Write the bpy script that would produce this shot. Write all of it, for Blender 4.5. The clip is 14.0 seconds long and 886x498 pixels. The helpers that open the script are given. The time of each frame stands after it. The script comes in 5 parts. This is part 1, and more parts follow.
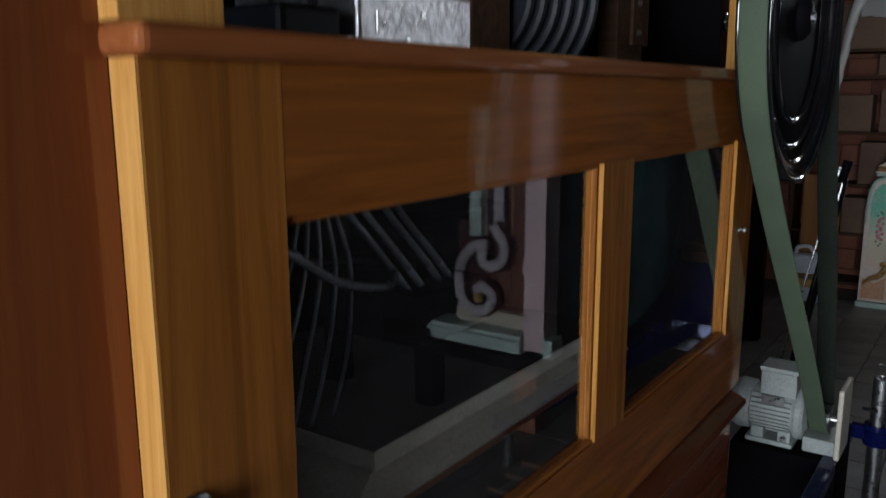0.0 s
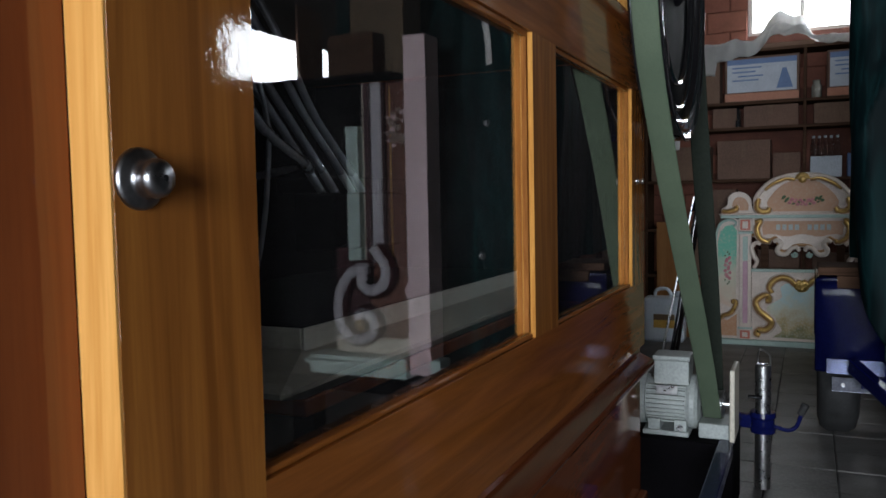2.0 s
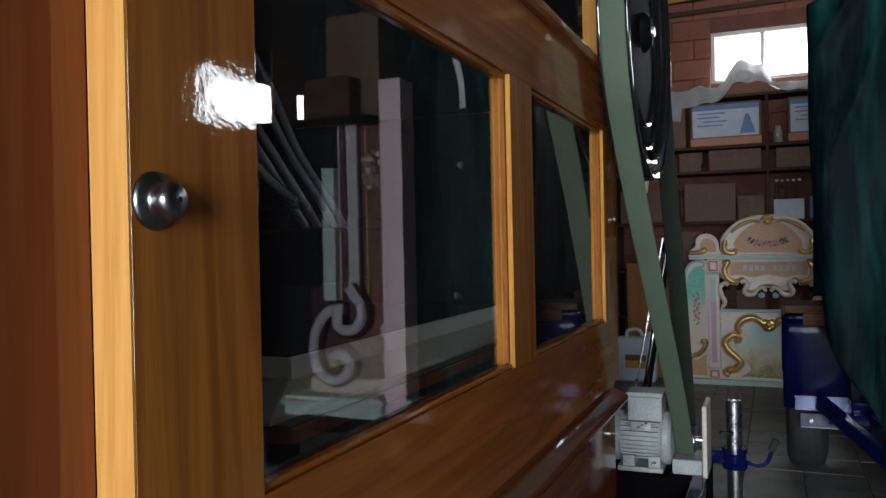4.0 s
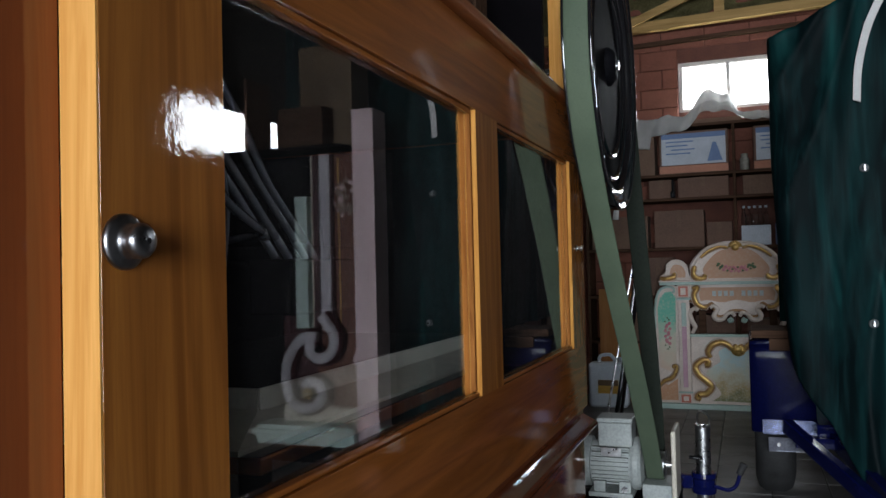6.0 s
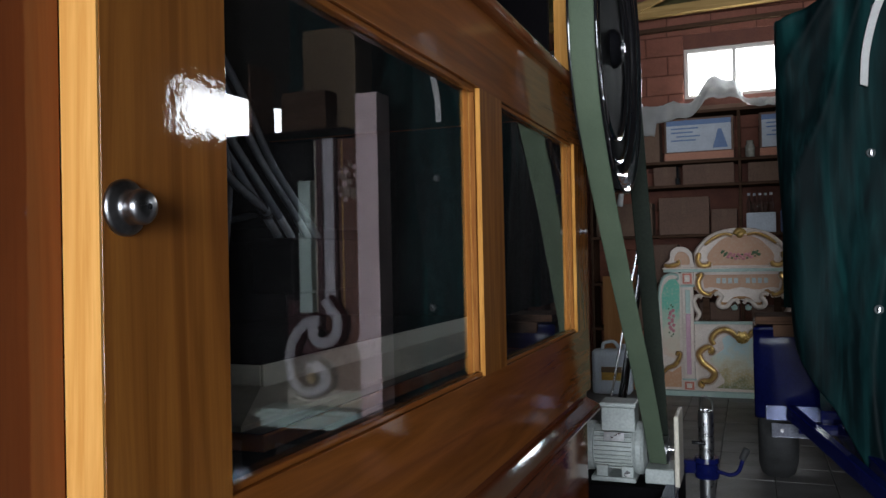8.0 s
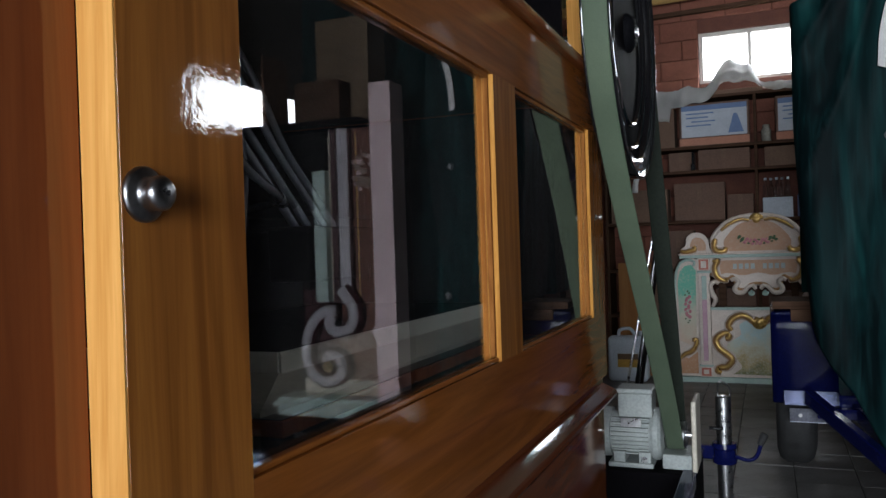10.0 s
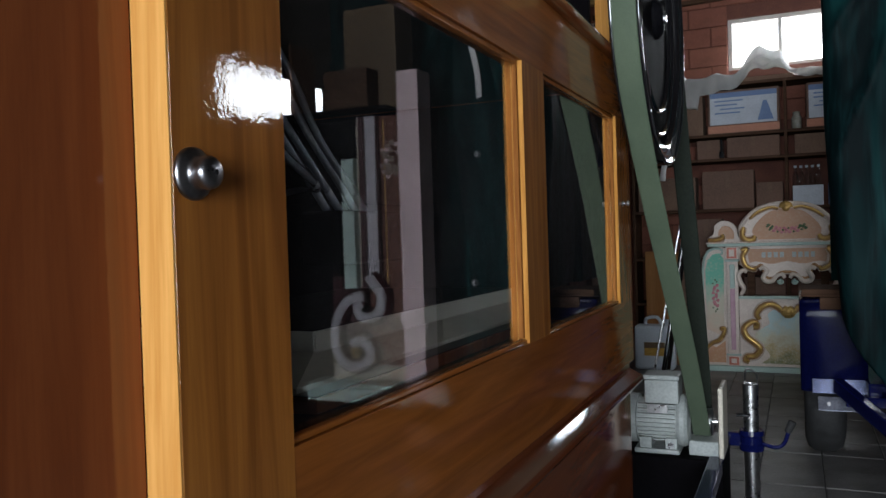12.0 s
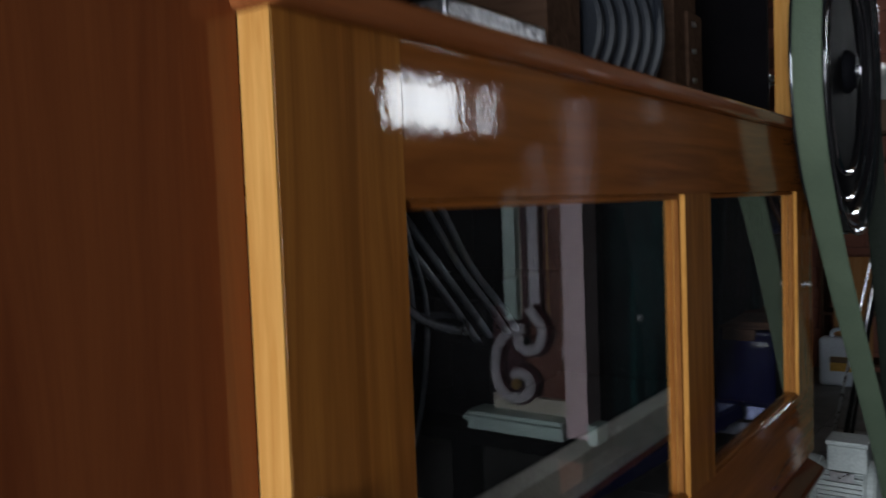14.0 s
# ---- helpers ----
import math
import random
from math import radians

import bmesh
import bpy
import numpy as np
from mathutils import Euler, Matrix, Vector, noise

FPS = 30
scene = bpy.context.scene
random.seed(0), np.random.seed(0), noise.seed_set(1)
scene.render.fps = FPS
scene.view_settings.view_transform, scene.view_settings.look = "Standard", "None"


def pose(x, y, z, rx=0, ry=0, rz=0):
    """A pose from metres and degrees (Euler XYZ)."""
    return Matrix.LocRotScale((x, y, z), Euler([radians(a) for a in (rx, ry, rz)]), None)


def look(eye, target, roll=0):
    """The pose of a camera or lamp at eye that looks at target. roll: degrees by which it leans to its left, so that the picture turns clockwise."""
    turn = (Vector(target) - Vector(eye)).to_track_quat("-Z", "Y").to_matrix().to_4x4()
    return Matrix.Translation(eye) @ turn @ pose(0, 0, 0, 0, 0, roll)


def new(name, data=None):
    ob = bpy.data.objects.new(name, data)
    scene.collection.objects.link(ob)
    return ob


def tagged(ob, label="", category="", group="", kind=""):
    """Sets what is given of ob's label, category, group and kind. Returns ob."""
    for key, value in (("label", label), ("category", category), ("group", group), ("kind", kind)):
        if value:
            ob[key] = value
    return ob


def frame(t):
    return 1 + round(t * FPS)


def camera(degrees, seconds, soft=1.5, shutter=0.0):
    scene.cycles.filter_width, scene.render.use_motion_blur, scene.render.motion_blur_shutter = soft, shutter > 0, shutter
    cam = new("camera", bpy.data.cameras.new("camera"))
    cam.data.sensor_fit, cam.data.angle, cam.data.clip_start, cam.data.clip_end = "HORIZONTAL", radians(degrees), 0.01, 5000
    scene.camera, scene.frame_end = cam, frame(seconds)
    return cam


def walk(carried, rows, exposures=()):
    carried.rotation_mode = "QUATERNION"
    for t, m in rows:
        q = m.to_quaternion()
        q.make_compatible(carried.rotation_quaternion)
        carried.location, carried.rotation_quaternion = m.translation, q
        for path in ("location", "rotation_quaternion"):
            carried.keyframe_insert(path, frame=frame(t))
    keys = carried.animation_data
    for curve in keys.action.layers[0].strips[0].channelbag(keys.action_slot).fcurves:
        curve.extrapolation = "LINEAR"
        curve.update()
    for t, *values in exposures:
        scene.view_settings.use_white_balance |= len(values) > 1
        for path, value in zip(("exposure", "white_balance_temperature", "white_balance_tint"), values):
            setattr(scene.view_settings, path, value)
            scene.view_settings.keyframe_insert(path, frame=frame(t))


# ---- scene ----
cam = camera(58.1, 14.0, shutter=0.5)
PATH = [
    (0, (0.638, -0.459, 1.738), (-0.499, 1.143, 1.358), -0.2),
    (0.5, (0.563, -0.445, 1.553), (-0.489, 1.216, 1.184), 0.2),
    (1, (0.508, -0.399, 1.438), (-0.378, 1.362, 1.103), 1.1),
    (1.5, (0.488, -0.416, 1.352), (-0.347, 1.385, 1.11), 0.6),
    (2, (0.473, -0.466, 1.298), (-0.361, 1.347, 1.173), -1.1),
    (2.5, (0.471, -0.484, 1.284), (-0.356, 1.336, 1.221), -1.8),
    (5, (0.482, -0.537, 1.278), (-0.253, 1.323, 1.284), -0.9),
    (5.5, (0.493, -0.542, 1.285), (-0.233, 1.321, 1.315), -1.2),
    (6, (0.5, -0.544, 1.289), (-0.208, 1.326, 1.336), -1.4),
    (6.5, (0.504, -0.544, 1.293), (-0.193, 1.33, 1.352), -1.5),
    (7, (0.506, -0.541, 1.289), (-0.19, 1.333, 1.346), -1.5),
    (7.5, (0.498, -0.536, 1.275), (-0.206, 1.335, 1.31), -1.2),
    (8, (0.498, -0.538, 1.271), (-0.22, 1.329, 1.289), -1.2),
    (10.5, (0.499, -0.542, 1.261), (-0.259, 1.309, 1.244), -1.9),
    (11, (0.502, -0.537, 1.255), (-0.264, 1.31, 1.224), -1.9),
    (11.5, (0.504, -0.554, 1.25), (-0.284, 1.284, 1.209), -2.0),
    (12, (0.503, -0.574, 1.254), (-0.309, 1.253, 1.222), -1.8),
    (12.5, (0.506, -0.583, 1.252), (-0.325, 1.236, 1.229), -1.8),
    (13, (0.525, -0.539, 1.266), (-0.364, 1.252, 1.244), -1.8),
    (13.5, (0.501, -0.502, 1.378), (-0.529, 1.212, 1.348), -1.0),
    (14, (0.507, -0.492, 1.599), (-0.666, 1.124, 1.494), -2.1),
]
EXPO = [(0.0, -0.45), (0.5, -0.4), (1.0, -0.2), (1.5, 0.0), (13.0, 0.0), (13.5, -0.3), (14.0, -0.5)]
walk(cam, [(t, look(eye, target, roll)) for t, eye, target, roll in PATH], EXPO)

# ---- world and light ----
world = bpy.data.worlds.new("sky")
scene.world = world
world.use_nodes = True
wn, wl = world.node_tree.nodes, world.node_tree.links
sky = wn.new("ShaderNodeTexSky")
sky.sky_type, sky.sun_disc = "NISHITA", False
sky.sun_elevation, sky.sun_rotation = radians(38), radians(150)
wl.new(sky.outputs[0], wn["Background"].inputs[0])
wn["Background"].inputs[1].default_value = 0.15

sun_data = bpy.data.lights.new("sun", "SUN")
sun_data.energy, sun_data.angle, sun_data.color = 1.0, radians(12), (1.0, 0.96, 0.9)
sun = new("sun", sun_data)
sun.matrix_world = look((6, -9, 9), (0, 0, 0))


def daylight(name, eye, target, sx, sy, watts, color=(0.86, 0.93, 1.0)):
    """The sky's light in an opening."""
    d = bpy.data.lights.new(name, "AREA")
    d.shape, d.size, d.size_y, d.energy, d.color = "RECTANGLE", sx, sy, watts, color
    ob = new(name, d)
    ob.matrix_world = look(eye, target)
    return ob


daylight("daylight_door", (1.4, -6.42, 1.6), (1.4, 0.0, 1.5), 3.2, 2.8, 700, (0.82, 0.90, 1.0))
daylight("daylight_window_side", (3.485, 5.095, 2.46), (0.0, 5.095, 2.46), 1.45, 0.40, 28)
daylight("daylight_window_end", (0.66, 7.36, 2.98), (0.6, 0.0, 0.9), 1.3, 0.45, 40)

# ---- helpers ----
ORG = {}


def thing(name, origin, label, category, group="", kind=""):
    ob = new(name)
    ob.empty_display_size = 0.05
    ob.location = origin
    ORG[ob.name] = Vector(origin)
    return tagged(ob, label, category, group, kind)


def part(name, bm, material, parent=None, label="", smooth=False):
    """One mesh object out of a bmesh in world metres, under a thing or a part."""
    org = ORG[parent.name] if parent else Vector((0, 0, 0))
    bmesh.ops.translate(bm, verts=bm.verts, vec=-org)
    me = bpy.data.meshes.new(name)
    bm.to_mesh(me)
    bm.free()
    if smooth:
        me.polygons.foreach_set("use_smooth", [True] * len(me.polygons))
    me.materials.append(material)
    ob = new(name, me)
    ob.parent = parent
    ORG[ob.name] = org
    if label:
        ob["label"] = label
    return ob


def solo(name, bm, material, label, category, group="", kind="", smooth=False):
    """A thing that is one mesh, with its origin at its base."""
    lo = Vector([min(v.co[i] for v in bm.verts) for i in range(3)])
    hi = Vector([max(v.co[i] for v in bm.verts) for i in range(3)])
    base = Vector(((lo.x + hi.x) / 2, (lo.y + hi.y) / 2, lo.z))
    bmesh.ops.translate(bm, verts=bm.verts, vec=-base)
    me = bpy.data.meshes.new(name)
    bm.to_mesh(me)
    bm.free()
    if smooth:
        me.polygons.foreach_set("use_smooth", [True] * len(me.polygons))
    me.materials.append(material)
    ob = new(name, me)
    ob.location = base
    ORG[ob.name] = base
    return tagged(ob, label, category, group, kind)


def box(lo, hi, bevel=0.0, seg=2, bm=None, m=None):
    bm = bm or bmesh.new()
    lo, hi = Vector(lo), Vector(hi)
    r = bmesh.ops.create_cube(bm, size=1)
    vs = r["verts"]
    bmesh.ops.scale(bm, vec=hi - lo, verts=vs)
    bmesh.ops.translate(bm, vec=(lo + hi) / 2, verts=vs)
    if m is not None:
        bmesh.ops.transform(bm, matrix=m, verts=vs)
    if bevel:
        es = list({e for v in vs for e in v.link_edges})
        bmesh.ops.bevel(bm, geom=es, offset=bevel, segments=seg, profile=0.5, affect="EDGES")
    return bm


def rod(a, b, r, n=16, bm=None, r2=None, bevel=0.0):
    """A round bar from a to b."""
    bm = bm or bmesh.new()
    a, b = Vector(a), Vector(b)
    q = (b - a).to_track_quat("Z", "Y").to_matrix().to_4x4()
    m = Matrix.Translation((a + b) / 2) @ q
    res = bmesh.ops.create_cone(bm, cap_ends=True, segments=n, radius1=r, radius2=r if r2 is None else r2, depth=(b - a).length, matrix=m)
    if bevel:
        es = [e for e in {e for v in res["verts"] for e in v.link_edges} if any(len(f.verts) > 4 for f in e.link_faces)]
        bmesh.ops.bevel(bm, geom=es, offset=bevel, segments=2, profile=0.5, affect="EDGES")
    return bm


def lathe(profile, axis_point, axis, n=32, bm=None):
    """Turns (distance along the axis, radius) pairs about an axis."""
    bm = bm or bmesh.new()
    q = Vector(axis).to_track_quat("Z", "Y").to_matrix()
    rings = []
    for d, r in profile:
        rings.append([bm.verts.new(Vector(axis_point) + q @ Vector((r * math.cos(2 * math.pi * i / n), r * math.sin(2 * math.pi * i / n), d))) for i in range(n)])
    for r0, r1 in zip(rings, rings[1:]):
        for i in range(n):
            bm.faces.new((r0[i], r0[(i + 1) % n], r1[(i + 1) % n], r1[i]))
    closed = profile[0] == profile[-1]
    if profile[0][1] > 1e-5 and not closed:
        bm.faces.new(rings[0][::-1])
    if profile[-1][1] > 1e-5 and not closed:
        bm.faces.new(rings[-1])
    return bm


def smooth_path(pts, steps=8):
    """A Catmull-Rom line through points."""
    p = [Vector(a) for a in pts]
    p = [2 * p[0] - p[1]] + p + [2 * p[-1] - p[-2]]
    out = []
    for i in range(1, len(p) - 2):
        for s in range(steps):
            t = s / steps
            a, b, c, d = p[i - 1], p[i], p[i + 1], p[i + 2]
            out.append(0.5 * ((2 * b) + (c - a) * t + (2 * a - 5 * b + 4 * c - d) * t * t + (3 * b - a - 3 * c + d) * t ** 3))
    out.append(p[-2])
    return out


def tube(pts, r, n=10, bm=None, taper=None):
    """A round tube along a line of points; taper: radius at each point's share."""
    bm = bm or bmesh.new()
    up = Vector((0.13, 0.21, 0.97))
    rings = []
    for i, c in enumerate(pts):
        d = (pts[min(i + 1, len(pts) - 1)] - pts[max(i - 1, 0)]).normalized()
        s = d.cross(up)
        s = s.normalized() if s.length > 1e-4 else Vector((1, 0, 0))
        w = s.cross(d)
        rr = r if taper is None else r * taper(i / (len(pts) - 1))
        rings.append([bm.verts.new(c + rr * (math.cos(2 * math.pi * k / n) * s + math.sin(2 * math.pi * k / n) * w)) for k in range(n)])
    for r0, r1 in zip(rings, rings[1:]):
        for k in range(n):
            bm.faces.new((r0[k], r0[(k + 1) % n], r1[(k + 1) % n], r1[k]))
    bm.faces.new(rings[0][::-1])
    bm.faces.new(rings[-1])
    return bm


def plate(outline, m, thick, bevel=0.0, bm=None):
    """A flat board with the outline (u, v), laid by m (u: x, v: y, thickness along z)."""
    bm = bm or bmesh.new()
    lo = [bm.verts.new(m @ Vector((u, v, 0))) for u, v in outline]
    hi = [bm.verts.new(m @ Vector((u, v, thick))) for u, v in outline]
    n = len(outline)
    fs = [bm.faces.new(lo[::-1]), bm.faces.new(hi)]
    for i in range(n):
        fs.append(bm.faces.new((lo[i], lo[(i + 1) % n], hi[(i + 1) % n], hi[i])))
    bmesh.ops.recalc_face_normals(bm, faces=fs)
    if bevel:
        es = list(fs[1].edges)
        bmesh.ops.bevel(bm, geom=es, offset=bevel, segments=2, profile=0.5, affect="EDGES")
    return bm


# ---- materials ----
def base_mat(name, rough=0.5, metal=0.0, coat=0.0, spec=0.5):
    m = bpy.data.materials.new(name)
    m.use_nodes = True
    n, l = m.node_tree.nodes, m.node_tree.links
    b = n["Principled BSDF"]
    b.inputs["Roughness"].default_value = rough
    b.inputs["Metallic"].default_value = metal
    b.inputs["Coat Weight"].default_value = coat
    b.inputs["Coat Roughness"].default_value = 0.04
    b.inputs["Specular IOR Level"].default_value = spec
    return m, n, l, b


def noise_node(n, l, scale, detail=4.0, stretch=(1, 1, 1), rough=0.55, distort=0.0):
    tc, mp, nz = n.new("ShaderNodeTexCoord"), n.new("ShaderNodeMapping"), n.new("ShaderNodeTexNoise")
    mp.inputs["Scale"].default_value = stretch
    nz.inputs["Scale"].default_value, nz.inputs["Detail"].default_value = scale, detail
    nz.inputs["Roughness"].default_value, nz.inputs["Distortion"].default_value = rough, distort
    l.new(tc.outputs["Object"], mp.inputs["Vector"])
    l.new(mp.outputs[0], nz.inputs["Vector"])
    return nz


def ramp(n, l, src, stops):
    r = n.new("ShaderNodeValToRGB")
    e = r.color_ramp.elements
    while len(e) < len(stops):
        e.new(0.5)
    for el, (p, c) in zip(e, stops):
        el.position, el.color = p, (*c, 1)
    l.new(src, r.inputs[0])
    return r.outputs[0]


def mixc(n, l, fac, a, b, mode="MIX"):
    m = n.new("ShaderNodeMix")
    m.data_type, m.blend_type = "RGBA", mode
    for s, v in ((m.inputs["Factor"], fac), (m.inputs["A"], a), (m.inputs["B"], b)):
        if isinstance(v, (int, float)):
            s.default_value = v
        elif isinstance(v, tuple):
            s.default_value = (*v, 1)
        else:
            l.new(v, s)
    return m.outputs["Result"]


def bump(n, l, b, src, strength, dist=0.002, slot="Normal"):
    k = n.new("ShaderNodeBump")
    k.inputs["Strength"].default_value, k.inputs["Distance"].default_value = strength, dist
    l.new(src, k.inputs["Height"])
    l.new(k.outputs[0], b.inputs[slot])


def wood(name, dark, light, along="z", rough=0.35, coat=0.7, figure=1.0, grain=1.0):
    """Wood with its grain along one axis, two scales of figure, and varnish."""
    m, n, l, b = base_mat(name, rough + 0.25, 0, coat, 0.02)
    st = {"x": (0.06, 1, 1), "y": (1, 0.06, 1), "z": (1, 1, 0.06)}[along]
    st2 = {"x": (0.02, 1, 1), "y": (1, 0.02, 1), "z": (1, 1, 0.02)}[along]
    big = noise_node(n, l, 22 * figure, 5, st, 0.6, 1.4)
    fine = noise_node(n, l, 300 * grain, 4, st2, 0.65)
    blot = noise_node(n, l, 3.0, 2)
    c = ramp(n, l, big.outputs[0], [(0.34, dark), (0.5, tuple(0.5 * (p + q) for p, q in zip(dark, light))), (0.68, light)])
    c = mixc(n, l, ramp(n, l, fine.outputs[0], [(0.34, (0.72, 0.72, 0.72)), (0.56, (1, 1, 1))]), mixc(n, l, 0.6, c, tuple(0.75 * v for v in dark)), c)
    c = mixc(n, l, ramp(n, l, blot.outputs[0], [(0.3, (0, 0, 0)), (0.75, (0.3, 0.3, 0.3))]), c, tuple(0.75 * a for a in light))
    l.new(c, b.inputs["Base Color"])
    bump(n, l, b, fine.outputs[0], 0.12, 0.0006)
    wav = noise_node(n, l, 70, 3)
    bump(n, l, b, wav.outputs[0], 0.16, 0.001, "Coat Normal")
    return m


def mottled(name, a, b2, scale=8.0, rough=0.6, metal=0.0, coat=0.0, fine=90.0, relief=0.15, spec=0.5, dist=0.002):
    """A surface with stains at one scale and grain at another."""
    m, n, l, b = base_mat(name, rough, metal, coat, spec)
    big, sm = noise_node(n, l, scale, 4), noise_node(n, l, fine, 3)
    c = ramp(n, l, big.outputs[0], [(0.32, a), (0.68, b2)])
    c = mixc(n, l, 0.35, c, ramp(n, l, sm.outputs[0], [(0.3, tuple(0.6 * v for v in a)), (0.7, tuple(min(1.0, 1.15 * v) for v in b2))]))
    l.new(c, b.inputs["Base Color"])
    rr = n.new("ShaderNodeMapRange")
    rr.inputs["To Min"].default_value, rr.inputs["To Max"].default_value = max(0.02, rough - 0.1), min(1.0, rough + 0.12)
    l.new(big.outputs[0], rr.inputs["Value"])
    l.new(rr.outputs[0], b.inputs["Roughness"])
    if relief:
        bump(n, l, b, sm.outputs[0], relief, dist)
    return m


DOOR_V = wood("door_wood_upright", (0.20, 0.064, 0.013), (0.40, 0.150, 0.028), "z", 0.3, 0.9)
DOOR_H = wood("door_wood_level", (0.19, 0.055, 0.011), (0.345, 0.112, 0.021), "y", 0.3, 0.9)
MAHOGANY = wood("mahogany", (0.145, 0.036, 0.012), (0.25, 0.072, 0.022), "z", 0.3, 0.9, 0.7)
MAHOGANY_H = wood("mahogany_level", (0.12, 0.029, 0.009), (0.20, 0.055, 0.016), "y", 0.28, 0.8, 0.7)
PALE_V = wood("pale_edge_wood", (0.50, 0.22, 0.05), (0.67, 0.345, 0.10), "z", 0.45, 0.15, 2.2)
CAP_W = wood("cap_wood", (0.22, 0.06, 0.018), (0.34, 0.11, 0.035), "y", 0.25, 0.9)
RAW_PINE = wood("raw_pine", (0.36, 0.22, 0.08), (0.55, 0.36, 0.15), "x", 0.6, 0.0)
OLD_WOOD = wood("old_shelf_wood", (0.055, 0.03, 0.02), (0.11, 0.062, 0.04), "x", 0.6, 0.0)
# Near black, with the case's inside shade in the colour; dark parts elsewhere share it.
SHADE_BLACK = mottled("shade_black", (0.0022, 0.002, 0.0026), (0.006, 0.005, 0.006), 5, 0.85, spec=0.04)
LEAD = mottled("lead_tube", (0.24, 0.265, 0.31), (0.36, 0.395, 0.45), 9, 0.24, 0.6, relief=0.0)
STEEL = mottled("worn_steel", (0.42, 0.42, 0.43), (0.60, 0.60, 0.60), 30, 0.28, 1.0)
BLACK = mottled("black_gloss_paint", (0.006, 0.006, 0.007), (0.012, 0.012, 0.014), 10, 0.12, 0.0, 0.9, relief=0.0)
BELT = mottled("green_belt_canvas", (0.070, 0.100, 0.062), (0.098, 0.132, 0.082), 6, 0.75, fine=350, relief=0.25, dist=0.0006)
MOTOR = mottled("motor_paint", (0.30, 0.33, 0.32), (0.44, 0.47, 0.45), 14, 0.4)
BLUE = mottled("navy_paint", (0.003, 0.005, 0.045), (0.006, 0.009, 0.07), 5, 0.12, 0, 0.0, relief=0.0, spec=0.16)
TYRE = mottled("tyre_rubber", (0.012, 0.012, 0.012), (0.03, 0.03, 0.03), 14, 0.75)
TARP = mottled("green_tarp", (0.0015, 0.010, 0.011), (0.007, 0.048, 0.048), 2.2, 0.6, fine=500, relief=0.2, spec=0.1, dist=0.0005)
CARD = mottled("cardboard", (0.12, 0.066, 0.045), (0.18, 0.10, 0.068), 4, 0.75)
CLOTH = mottled("white_cloth", (0.55, 0.54, 0.52), (0.72, 0.71, 0.69), 6, 0.85, fine=300)
JOINT = mottled("joint_dirt", (0.03, 0.03, 0.03), (0.06, 0.055, 0.05), 12, 0.9)
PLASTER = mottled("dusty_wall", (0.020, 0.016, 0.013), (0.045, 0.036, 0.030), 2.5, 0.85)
BOARD = wood("roof_board", (0.03, 0.022, 0.016), (0.06, 0.042, 0.03), "x", 0.7, 0.0)
CREAM = mottled("cream_paint", (0.55, 0.50, 0.40), (0.68, 0.62, 0.52), 6, 0.4)
PINK = mottled("pink_paint", (0.74, 0.54, 0.56), (0.84, 0.64, 0.66), 5, 0.4)
MINT = mottled("mint_paint", (0.52, 0.66, 0.60), (0.64, 0.78, 0.72), 5, 0.4)
RUST = mottled("rust_red_paint", (0.20, 0.06, 0.03), (0.30, 0.10, 0.05), 7, 0.45)
GOLD = mottled("gold_leaf", (0.55, 0.34, 0.10), (0.75, 0.50, 0.18), 20, 0.3, 0.85)
WHITE_PL = mottled("white_plastic", (0.62, 0.68, 0.74), (0.72, 0.78, 0.84), 5, 0.4)


def clear_glass(name):
    m, n, l, b = base_mat(name, 0.0)
    b.inputs["IOR"].default_value = 1.5
    dust = noise_node(n, l, 9, 5)
    thin = n.new("ShaderNodeMapRange")
    thin.inputs["To Min"].default_value, thin.inputs["To Max"].default_value = 1.0, 0.991
    l.new(dust.outputs[0], thin.inputs["Value"])
    l.new(thin.outputs[0], b.inputs["Transmission Weight"])
    b.inputs["Base Color"].default_value = (1.0, 1.0, 1.0, 1.0)
    return m


def glow(name, color, strength):
    m = bpy.data.materials.new(name)
    m.use_nodes = True
    n, l = m.node_tree.nodes, m.node_tree.links
    b = n["Principled BSDF"]
    b.inputs["Base Color"].default_value = (0, 0, 0, 1)
    b.inputs["Emission Color"].default_value, b.inputs["Emission Strength"].default_value = (*color, 1), strength
    return m


n, l, bs = TARP.node_tree.nodes, TARP.node_tree.links, TARP.node_tree.nodes["Principled BSDF"]
crease = noise_node(n, l, 3.2, 2, (1.8, 1.8, 0.3), 0.5, 0.5)
# Upright streaks paint the folds' light and shade; the second noise adds milky dust.
fold_shade, dusty = noise_node(n, l, 3.4, 3, (1.5, 1.5, 0.28), 0.55, 0.8), noise_node(n, l, 16, 4, (1.6, 1.6, 0.12), 0.6, 0.6)
tint = ramp(n, l, fold_shade.outputs[0], [(0.44, (0.0012, 0.0062, 0.0075)), (0.57, (0.003, 0.021, 0.022)), (0.72, (0.011, 0.074, 0.071))])
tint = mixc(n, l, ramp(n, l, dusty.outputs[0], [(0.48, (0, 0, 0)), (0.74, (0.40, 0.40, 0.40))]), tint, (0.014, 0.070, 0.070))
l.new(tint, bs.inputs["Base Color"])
bump(n, l, bs, crease.outputs[0], 0.55, 0.04)
tr, mx = n.new("ShaderNodeBsdfTranslucent"), n.new("ShaderNodeMixShader")
tr.inputs[0].default_value, mx.inputs[0].default_value = (0.010, 0.12, 0.115, 1), 0.15
l.new(bs.outputs[0], mx.inputs[1])
l.new(tr.outputs[0], mx.inputs[2])
l.new(mx.outputs[0], n["Material Output"].inputs["Surface"])
